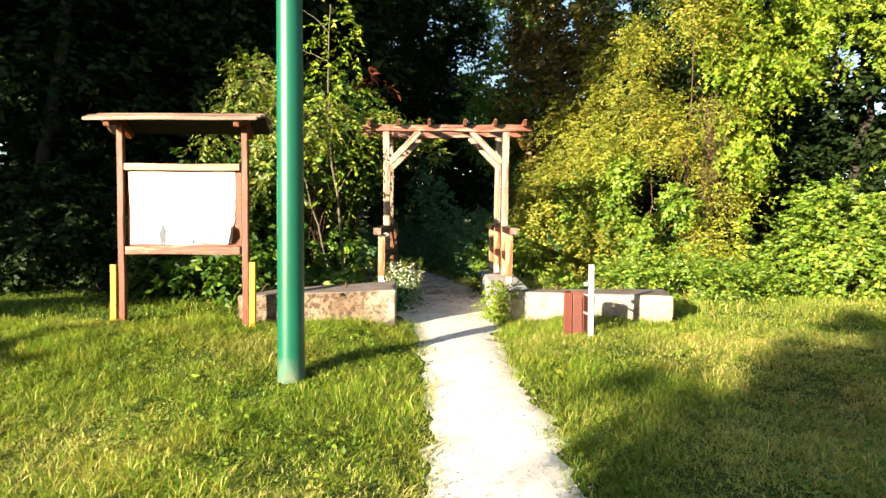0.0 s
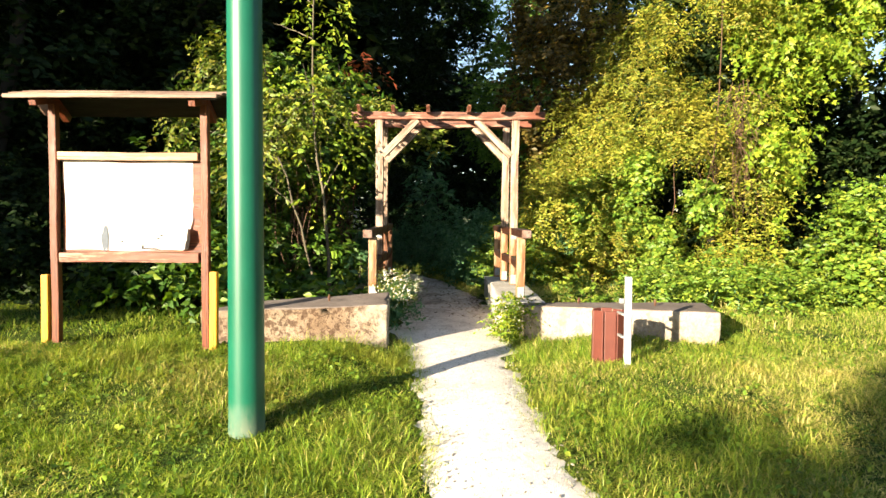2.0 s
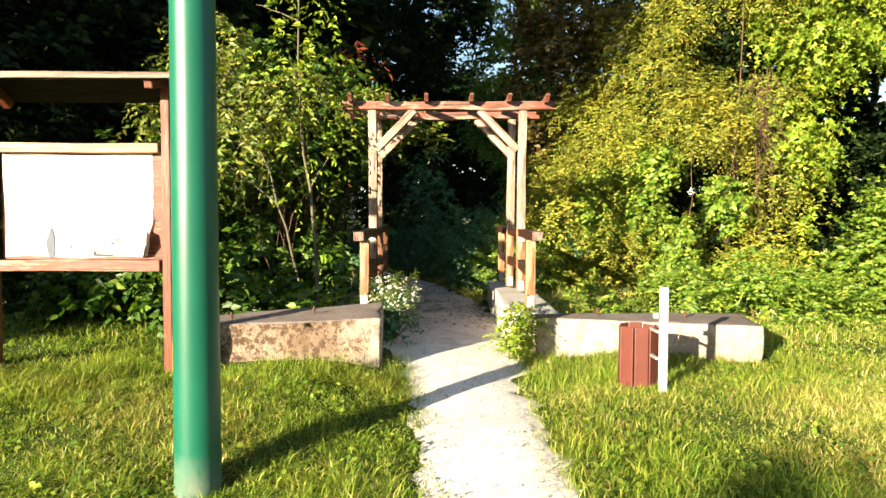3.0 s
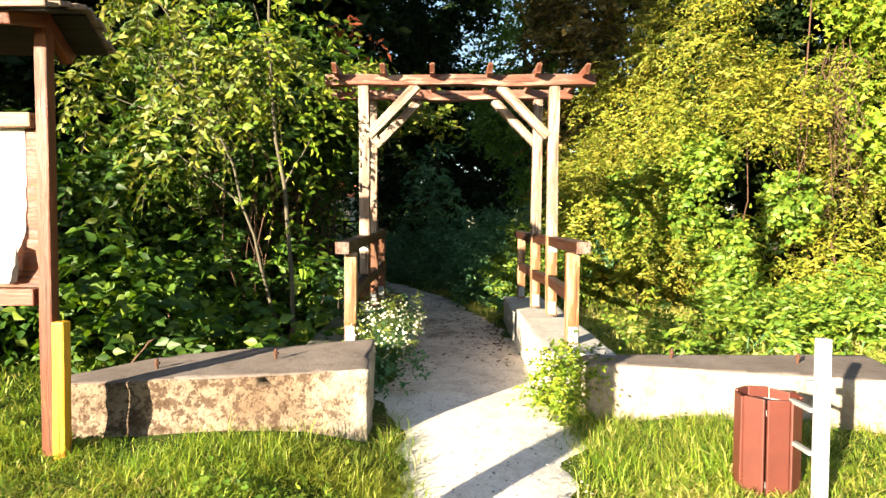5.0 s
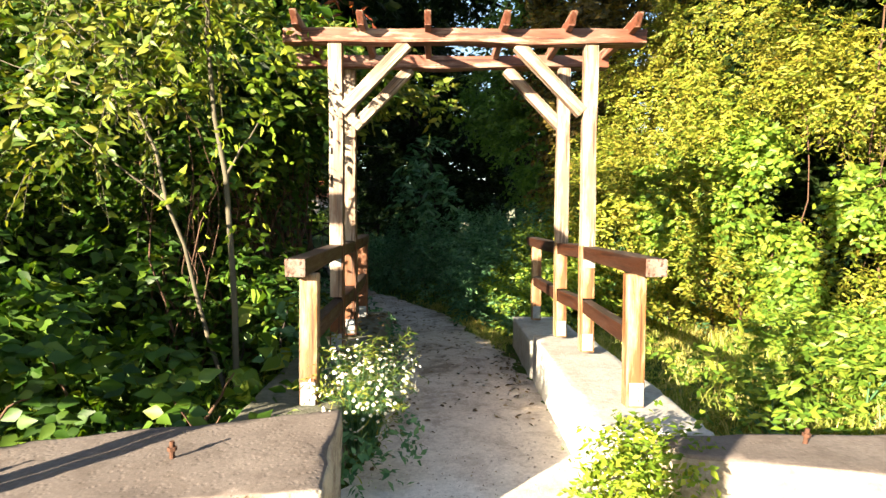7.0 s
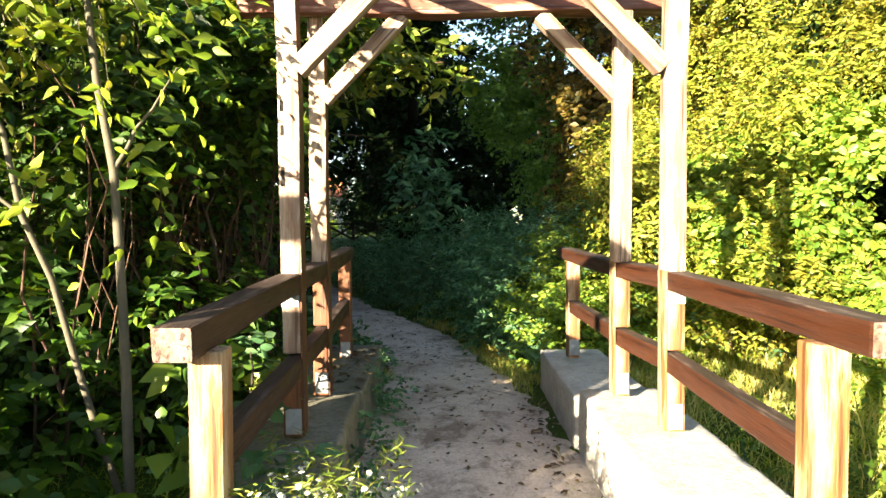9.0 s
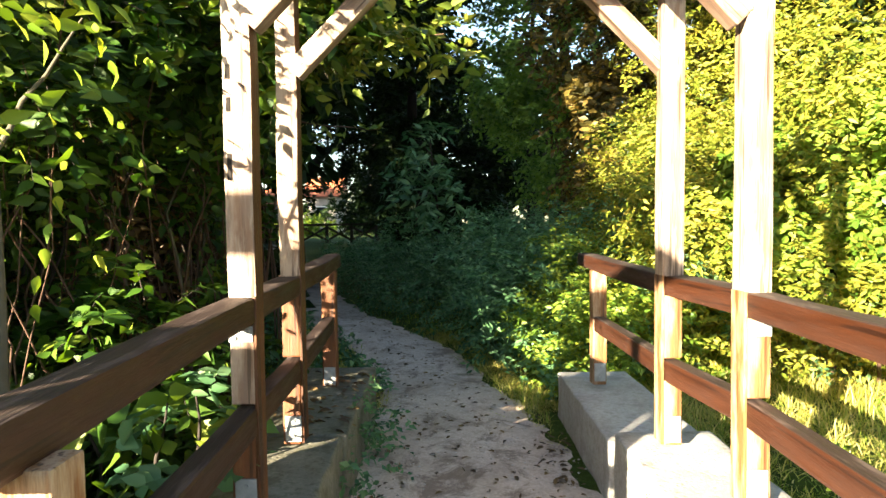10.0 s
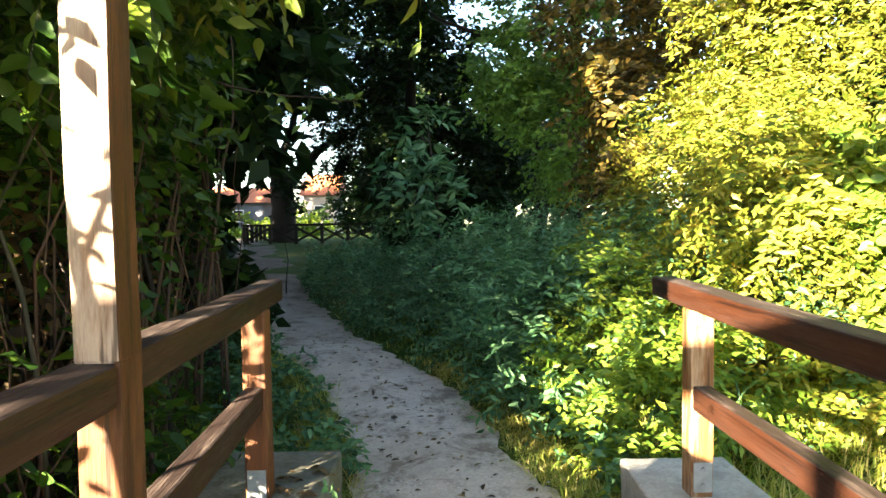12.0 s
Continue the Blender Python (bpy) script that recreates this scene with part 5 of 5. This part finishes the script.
flower_bush()
shrub("wall_weed", "yellow-green weed growing at the plinth's corner", [(0.74, 7.25, 0.20, 0.16, 0.16, 0.26), (0.66, 7.45, 0.12, 0.14, 0.14, 0.2)], 300, 7, 0.042, LEAF_VINE, 71, category="weeds", reach=0.14, aspect=0.5, up=0.4, inner=0.3, per=3, loose=0.05)
shrub("wall_weed", "weeds at the foot of the shaded plinth", [(-0.55, 8.9, 0.10, 0.12, 0.6, 0.16), (-0.62, 10.4, 0.12, 0.12, 0.7, 0.2), (-0.5, 7.7, 0.1, 0.15, 0.3, 0.15)], 200, 7, 0.05, LEAF_NETTLE, 72, category="weeds", reach=0.14, aspect=0.5, up=0.5, inner=0.3, per=4, loose=0.06)
shrub("weed_patch", "low dark weeds along the path beyond the gate", [(-1.0, 11.9, 0.05, 0.35, 0.4, 0.2), (-1.35, 12.7, 0.08, 0.35, 0.5, 0.22), (-1.75, 13.8, 0.1, 0.4, 0.6, 0.25), (-2.6, 15.4, 0.12, 0.5, 0.8, 0.3), (0.75, 11.9, 0.03, 0.25, 0.4, 0.15)], 520, 8, 0.07, LEAF_NETTLE, 74, category="weeds", stems=16, bark=LEAF_NETTLE, reach=0.16, aspect=0.5, up=0.55, inner=0.3, per=4, loose=0.07, clear=off_path)
shrub("wall_weed", "leafy weeds climbing over the shaded plinth", [(-0.95, 8.6, 0.40, 0.12, 0.25, 0.08), (-1.15, 9.3, 0.5, 0.15, 0.4, 0.25)], 50, 6, 0.08, LEAF_NETTLE, 73, category="weeds", reach=0.16, aspect=0.7, up=0.6, inner=0.3, per=3, loose=0.06, shape="broad")


# ---- bare vine stems hanging in the hedge ----
def vine_tangle():
    t = thing("vine_tangle", "tangle of bare brown vine stems hanging in the hedge", "vine")
    rng = np.random.default_rng(8)
    lines = []
    for _ in range(34):
        x, y, z = rng.normal(4.72, 0.16), rng.uniform(10.7, 11.1), rng.uniform(2.6, 3.6)
        end = (x + rng.normal(0, 0.30), y - 0.05, z - rng.uniform(0.8, 2.2))
        lines.append((bent(rng, (x, y, z), end, 9, 0.2), np.linspace(0.006, 0.002, 9)))
    tagged(tubes("stem_mass", lines, DRY_STEM, t, 5), kind="stuff")


vine_tangle()


# ---- a sprig of red leaves above the gate ----
tree("sapling", "thin sapling with a tuft of red autumn leaves", (-2.0, 12.6), 4.3, 0.02, [(-1.65, 12.4, 4.15, 0.22, 0.2, 0.16)], 15, 6, 0.13, LEAF_RED, 41, reach=0.25, aspect=0.35, droop=0.8, inner=0.3, per=3)


# ---- far off: the fence, houses and a parked car ----
def cross_fence():
    z = float(land(-9, 40)) + 0.02
    f = thing("wooden_fence", "low dark wooden fence with crossed braces", "fence", at=(-7.9, 40, z))
    for k in range(6):
        x = -2.3 + 1.35 * k
        timber("post", (x, 0, -0.2), (x, 0, 0.92), 0.16, 0.16, BARK, f, up=(0, 1, 0))
        if k < 5:
            timber("cross_brace", (x + 0.05, 0.0, 0.12), (x + 1.30, 0.0, 0.80), 0.06, 0.12, BARK, f)
            timber("cross_brace", (x + 0.05, 0.06, 0.80), (x + 1.30, 0.07, 0.12), 0.06, 0.12, BARK, f)
    timber("handrail", (-2.4, 0, 0.95), (4.6, 0, 0.97), 0.16, 0.12, BARK, f)
    for k in range(5):
        timber("side_post", (-2.4 - 0.05 * k, 0.8 + 1.0 * k, -0.1), (-2.4 - 0.05 * k, 0.8 + 1.0 * k, 0.9), 0.16, 0.16, BARK, f, up=(0, 1, 0))
    timber("side_rail", (-2.35, 0.1, 0.95), (-2.65, 5.0, 0.95), 0.10, 0.08, BARK, f)


cross_fence()
PLASTER = plain_material("pale_plaster", (0.40, 0.35, 0.30), 0.9, 0.0, 0.3, 1.2)
ROOF_TILE = plain_material("orange_roof_tiles", (0.42, 0.13, 0.055), 0.8, 0.0, 0.5, 3.0)
GLASS_DARK = plain_material("dark_window_glass", (0.03, 0.035, 0.04), 0.1)
GREY_SHED = plain_material("grey_shed_wall", (0.12, 0.125, 0.14), 0.8, 0.0, 0.3, 2.0)


def house(x, y, w, d, h, roof_h, wall, label):
    z = float(land(x, y))
    t = thing("house", label, "house", "far houses", at=(x, y, z))
    part("wall", box(w, d, h, 0.02), wall, t, "", Matrix.Translation((0, 0, h / 2)))
    bm = bmesh.new()
    e = 0.4
    pts = [(-w / 2 - e, -d / 2 - e, h), (w / 2 + e, -d / 2 - e, h), (w / 2 + e, d / 2 + e, h), (-w / 2 - e, d / 2 + e, h), (-w / 2 - e, 0, h + roof_h), (w / 2 + e, 0, h + roof_h)]
    vs = [bm.verts.new(p) for p in pts]
    for f in ((0, 1, 5, 4), (2, 3, 4, 5), (0, 4, 3), (1, 2, 5), (3, 2, 1, 0)):
        bm.faces.new([vs[i] for i in f])
    part("roof", bm, ROOF_TILE, t, "orange tiled roof")
    for k in range(int(w // 3)):
        xx = -w / 2 + 1.6 + 3 * k
        win = part("window", box(1.1, 0.10, 1.2, 0.01), WHITE_PAINT, t, "", Matrix.Translation((xx, -d / 2 - 0.02, h * 0.6)))
        part("pane", box(0.9, 0.03, 1.0, 0.0), GLASS_DARK, win, "", Matrix.Translation((0, -0.05, 0)))
    return t


house(-12.2, 74.0, 3.2, 7.0, 4.0, 2.4, PLASTER, "pale house with an orange tiled roof beyond the trees")
house(-20.6, 70.0, 7.0, 5.0, 3.2, 1.6, GREY_SHED, "grey low building with an orange roof")
for k, (x, y) in enumerate(((-16.8, 60.0), (-10.9, 57.0), (-26.0, 60.0))):
    shrub("far_bush", "pale green bush in front of the far houses", [(x, y, 1.6, 1.4, 1.0, 1.2), (x + 1.2, y, 1.3, 1.2, 1.0, 0.9)], 220, 8, 0.3, LEAF_FRESH, 150 + k, group="far bushes", reach=0.5, inner=0.3, stems=3)


shrub("far_bush", "dark bush before the far house", [(-12.5, 64.0, 1.8, 2.2, 1.0, 1.8), (-9.5, 64.0, 2.2, 2.0, 1.0, 2.4), (-15.0, 65.0, 1.6, 1.0, 1.0, 1.5)], 420, 8, 0.3, LEAF_DARK, 156, group="far bushes", reach=0.5, inner=0.3, stems=4)
# trees hidden from view, added to shade the far path and house walls
for k, (x, y) in enumerate(((-16, 27), (-20, 34), (-24, 41), (-28, 48), (-14.5, 34), (-12.5, 30), (-25, 58.5), (-30, 57), (-35, 60))):
    blobs = [(x, y, (13 if y < 50 else 8.6) * f, 3.0, 3.0, 2.2) for f in (0.14, 0.36, 0.58, 0.80)]
    tree("tall_tree", "hidden tree added to shade the far path", (x, y), 11.0 if y < 50 else 7.0, 0.3, blobs, 700, 9, 0.55, LEAF_DARK, 180 + k, group="trees beside the bend", reach=0.7, inner=0.2)


tree("dark_tree", "tall dark tree arching over the far path", (-15.0, 31.0), 10.0, 0.3, [(-11.5, 32, 9.6, 2.6, 3.0, 1.5), (-7.5, 31, 10.2, 2.6, 3.0, 1.5), (-8.5, 36, 11.0, 2.6, 2.4, 1.4), (-5.0, 27, 9.4, 2.0, 2.4, 1.3)], 1500, 9, 0.4, LEAF_DARK, 190, reach=0.7, inner=0.2)


# ---- litter on the path: pebbles and fallen leaves ----
def pebbles(name, n, region, size, seed):
    rng = np.random.default_rng(seed)
    x0, x1, y0, y1 = region
    y = rng.uniform(y0, y1, n)
    mid, half = track(y)
    x = mid + half * rng.uniform(-1.05, 1.05, n)
    r = size * rng.uniform(0.4, 1.0, n) ** 2
    a = rng.uniform(0, 6.28, n)
    z = land(x, y) + 0.024
    form = np.array([(1, 0, 0), (0.3, 0.8, 0), (-0.8, 0.5, 0), (-0.7, -0.6, 0), (0.4, -0.8, 0), (0, 0, 0.6)], float)
    v = np.empty((n, 6, 3))
    for i, (fx, fy, fz) in enumerate(form):
        v[:, i, 0] = x + r * (fx * np.cos(a) - fy * np.sin(a))
        v[:, i, 1] = y + r * (fx * np.sin(a) + fy * np.cos(a))
        v[:, i, 2] = z + r * (fz if fz else -0.25)
    base = (np.arange(n) * 6)[:, None]
    faces = np.concatenate([base + np.array([[i, (i + 1) % 5, 5]]) for i in range(5)])
    return tagged(fast_mesh(name, v.reshape(-1, 3), [faces], PEBBLE), "small loose stones on the path", "pebbles", kind="stuff")


pebbles("pebbles", 2600, (0, 0, 1.5, 12.0), 0.011, 1)


def fallen_leaves(name, label, n, spots, seed, size=0.055):
    """Dry leaves lying about; spots give x, y, spread in x, spread in y, height or None for the ground."""
    rng = np.random.default_rng(seed)
    at = []
    for x, y, sx, sy, z in spots:
        q = np.stack([rng.normal(x, sx, n), rng.normal(y, sy, n)], 1)
        h = land(q[:, 0], q[:, 1]) + 0.032 if z is None else np.full(n, z)
        at.append(np.column_stack([q, h]))
    at = np.concatenate(at)
    m = len(at)
    way = np.column_stack([rng.normal(0, 1, (m, 2)), rng.normal(0, 0.15, m)])
    face = np.column_stack([rng.normal(0, 0.3, (m, 2)), np.ones(m)])
    ob = leaf_mesh(name, at, way, face, size * rng.uniform(0.5, 1.3, m), 0.5, DRY_LEAF, None, "broad", 0.4, 0.1)
    return tagged(ob, label, "leaves", kind="stuff")


fallen_leaves("fallen_leaves", "dry brown leaves scattered on the path", 85, [(-0.45, 9.5, 0.08, 0.8, None), (0.5, 10.2, 0.06, 0.6, None), (-0.1, 11.2, 0.3, 0.5, None), (-0.4, 12.6, 0.3, 0.5, None), (-0.7, 13.8, 0.3, 0.5, None), (-1.3, 15.2, 0.35, 0.6, None), (0.1, 9.6, 0.3, 0.7, None)], 3, 0.045)
fallen_leaves("fallen_leaves", "dark crumbs of leaf and bark strewn on the sunny path", 130, [(0.3, 3.0, 0.25, 0.8, None), (0.25, 4.6, 0.2, 0.7, None), (0.15, 6.2, 0.25, 0.6, None), (0.1, 7.5, 0.3, 0.6, None)], 7, 0.014)
fallen_leaves("fallen_leaves", "dry brown leaves heaped on the plinth", 45, [(-0.82, 10.35, 0.12, 0.22, 0.395), (-0.85, 10.95, 0.12, 0.15, 0.39)], 4, 0.06)


# ---- grass ----
def grass(name, label, n, region, tall, seed, keep=None, lean=0.5, wide=0.0035, material=GRASS):
    """Bent blades over a stretch of ground: x0, x1, y0, y1."""
    rng = np.random.default_rng(seed)
    x0, x1, y0, y1 = region
    x, y = rng.uniform(x0, x1, n), rng.uniform(y0, y1, n)
    mid, half = track(y)
    clump = np.sin(x * 3.1 + np.sin(y * 2.3)) * np.sin(y * 2.7 + np.sin(x * 1.9)) + 0.7 * np.sin(x * 9.1 + y * 4) * np.sin(y * 8.3 - x * 3) + 0.55 * np.sin(x * 23 - y * 9) * np.sin(y * 21 + x * 7)
    edge = (np.abs(x - mid) - half - 0.03) / 0.12 + rng.normal(0, 0.8, n)
    ok = (edge > 0) & (clump + rng.uniform(-1.4, 1.6, n) > -1.4)
    if keep is not None:
        ok &= keep(x, y)
    x, y, clump = x[ok], y[ok], clump[ok]
    m = len(x)
    h = tall * rng.uniform(0.3, 1.35, m) * np.clip(1 + 0.5 * clump, 0.45, 1.9)
    a = rng.uniform(0, 2 * np.pi, m)
    turn = a + rng.uniform(-0.8, 0.8, m)
    d = np.stack([np.cos(a), np.sin(a), np.zeros(m)], 1)
    side = np.stack([-np.sin(turn), np.cos(turn), np.zeros(m)], 1)
    fall = rng.uniform(0.4, 2.4, m)
    bend = (lean * fall * h)[:, None] * d
    rise = (h * (1.05 - 0.33 * fall))[:, None] * np.array([0, 0, 1.0])
    foot = np.stack([x, y, land(x, y) - 0.004], 1)
    w = (wide * rng.uniform(0.6, 1.4, m))[:, None] * side
    if wide < 0.0014:
        v = np.stack([foot - w, foot + w, foot + bend * 0.7 + rise], 1)
        faces = [np.arange(m * 3).reshape(m, 3)]
    else:
        v = np.stack([foot - w, foot + w, foot + bend * 0.35 + rise * 0.65 + w * 0.8, foot + bend * 0.35 + rise * 0.65 - w * 0.8, foot + bend + rise], 1)
        base = (np.arange(m) * 5)[:, None]
        faces = [base + np.array([[0, 1, 2, 3]]), base + np.array([[3, 2, 4]])]
    ob = fast_mesh(name, v.reshape(-1, 3), faces, material)
    return tagged(ob, label, "grass", kind="stuff")


def off_concrete(x, y):
    left = (x < -0.46) & (x > -2.4) & (y > 6.55) & (y < 7.7)
    right = (x > 0.78) & (x < 2.75) & (y > 7.25 - 0.33 * (x - 0.8)) & (y < 7.45)
    plinth = (np.abs(x) > 0.6) & (np.abs(x) < 1.2) & (y > 7.5) & (y < 11.45)
    return ~(left | right | plinth)


def lawn_near(x, y):
    return off_concrete(x, y) & (np.abs(x) < 0.6 + y * 0.78)


def green_side(x, y):
    """The lawn's lush part; the rest is dry."""
    return 0.70 + 1.5 * np.sin(x * 2.3 + y) * np.sin(y * 1.9 - x * 0.6) - 1.0 * (x - 0.6) * (x > 0.3) - 0.9 * np.clip(3.6 - y, 0, 1.2)


def lush(x, y):
    return lawn_near(x, y) & (green_side(x, y) + 0.9 * np.sin(x * 911.7 + y * 577.3) > 0)


def parched(x, y):
    return lawn_near(x, y) & (green_side(x, y) + 0.9 * np.sin(x * 911.7 + y * 577.3) <= 0)


grass("grass", "short lush green lawn grass", 330000, (-4.6, 4.6, 2.3, 6.2), 0.066, 1, lush, 1.0, 0.0026)
grass("grass", "short sun-dried yellowish lawn grass", 320000, (-4.6, 4.6, 2.3, 6.2), 0.050, 8, parched, 1.1, 0.0026, DRY_GRASS)
grass("grass", "uneven lawn grass further along", 100000, (-7.5, 7.5, 5.6, 10.0), 0.066, 2, off_concrete, 0.8, 0.0032)
grass("grass", "dry pale lawn grass further along", 26000, (0.8, 7.5, 5.6, 9.0), 0.060, 12, off_concrete, 0.8, 0.0032, DRY_GRASS)
grass("grass", "tall tufts along the wall and path", 30000, (-2.8, 2.9, 6.1, 7.2), 0.105, 3, off_concrete, 0.8, 0.0019)
grass("grass", "grass beside the path beyond the gate", 9000, (-3.2, 3.5, 11.2, 18.0), 0.12, 4, off_concrete, 0.7, 0.005)
grass("grass", "sunlit meadow grass beside the plinth", 22000, (1.1, 4.0, 7.6, 13.3), 0.17, 6, off_concrete, 0.6, 0.0038, DRY_GRASS)
def path_fringe(x, y):
    mid, half = track(y)
    d = np.abs(x - mid) - half
    return off_concrete(x, y) & (d < 0.30) & (d > -0.05)


grass("grass", "straw-like grass fringing the path beyond the gate", 60000, (-1.9, 1.0, 11.0, 15.0), 0.09, 14, path_fringe, 0.8, 0.0022, DRY_GRASS)
grass("grass", "straggling grass between the path and the plinths", 26000, (-0.8, 1.1, 6.6, 11.6), 0.085, 15, path_fringe, 0.8, 0.0020, DRY_GRASS)
grass("grass", "grass behind the walker", 9000, (-6, 6, -3.0, 2.0), 0.06, 5, off_concrete, 0.8, 0.006)


def clover(name, n, region, seed):
    """Low round-leaved weeds in the lawn."""
    rng = np.random.default_rng(seed)
    x0, x1, y0, y1 = region
    c = np.stack([rng.uniform(x0, x1, n), rng.uniform(y0, y1, n)], 1)
    q = np.repeat(c, 26, 0) + rng.normal(0, 0.09, (n * 26, 2))
    mid, half = track(q[:, 1])
    q = q[(np.abs(q[:, 0] - mid) > half) & off_concrete(q[:, 0], q[:, 1])]
    at = np.column_stack([q, land(q[:, 0], q[:, 1]) + rng.uniform(0.015, 0.055, len(q))])
    way = np.column_stack([rng.normal(0, 1, (len(q), 2)), rng.normal(0.1, 0.3, len(q))])
    face = np.column_stack([rng.normal(0, 0.4, (len(q), 2)), np.ones(len(q))])
    ob = leaf_mesh(name, at, way, face, 0.032 * rng.uniform(0.6, 1.4, len(q)), 0.8, LEAF_FRESH, None, "broad", 0.2)
    return tagged(ob, "patches of small round-leaved weeds in the lawn", "weeds", kind="stuff")


clover("lawn_weeds", 200, (-3.5, 4.0, 2.4, 7.2), 9)
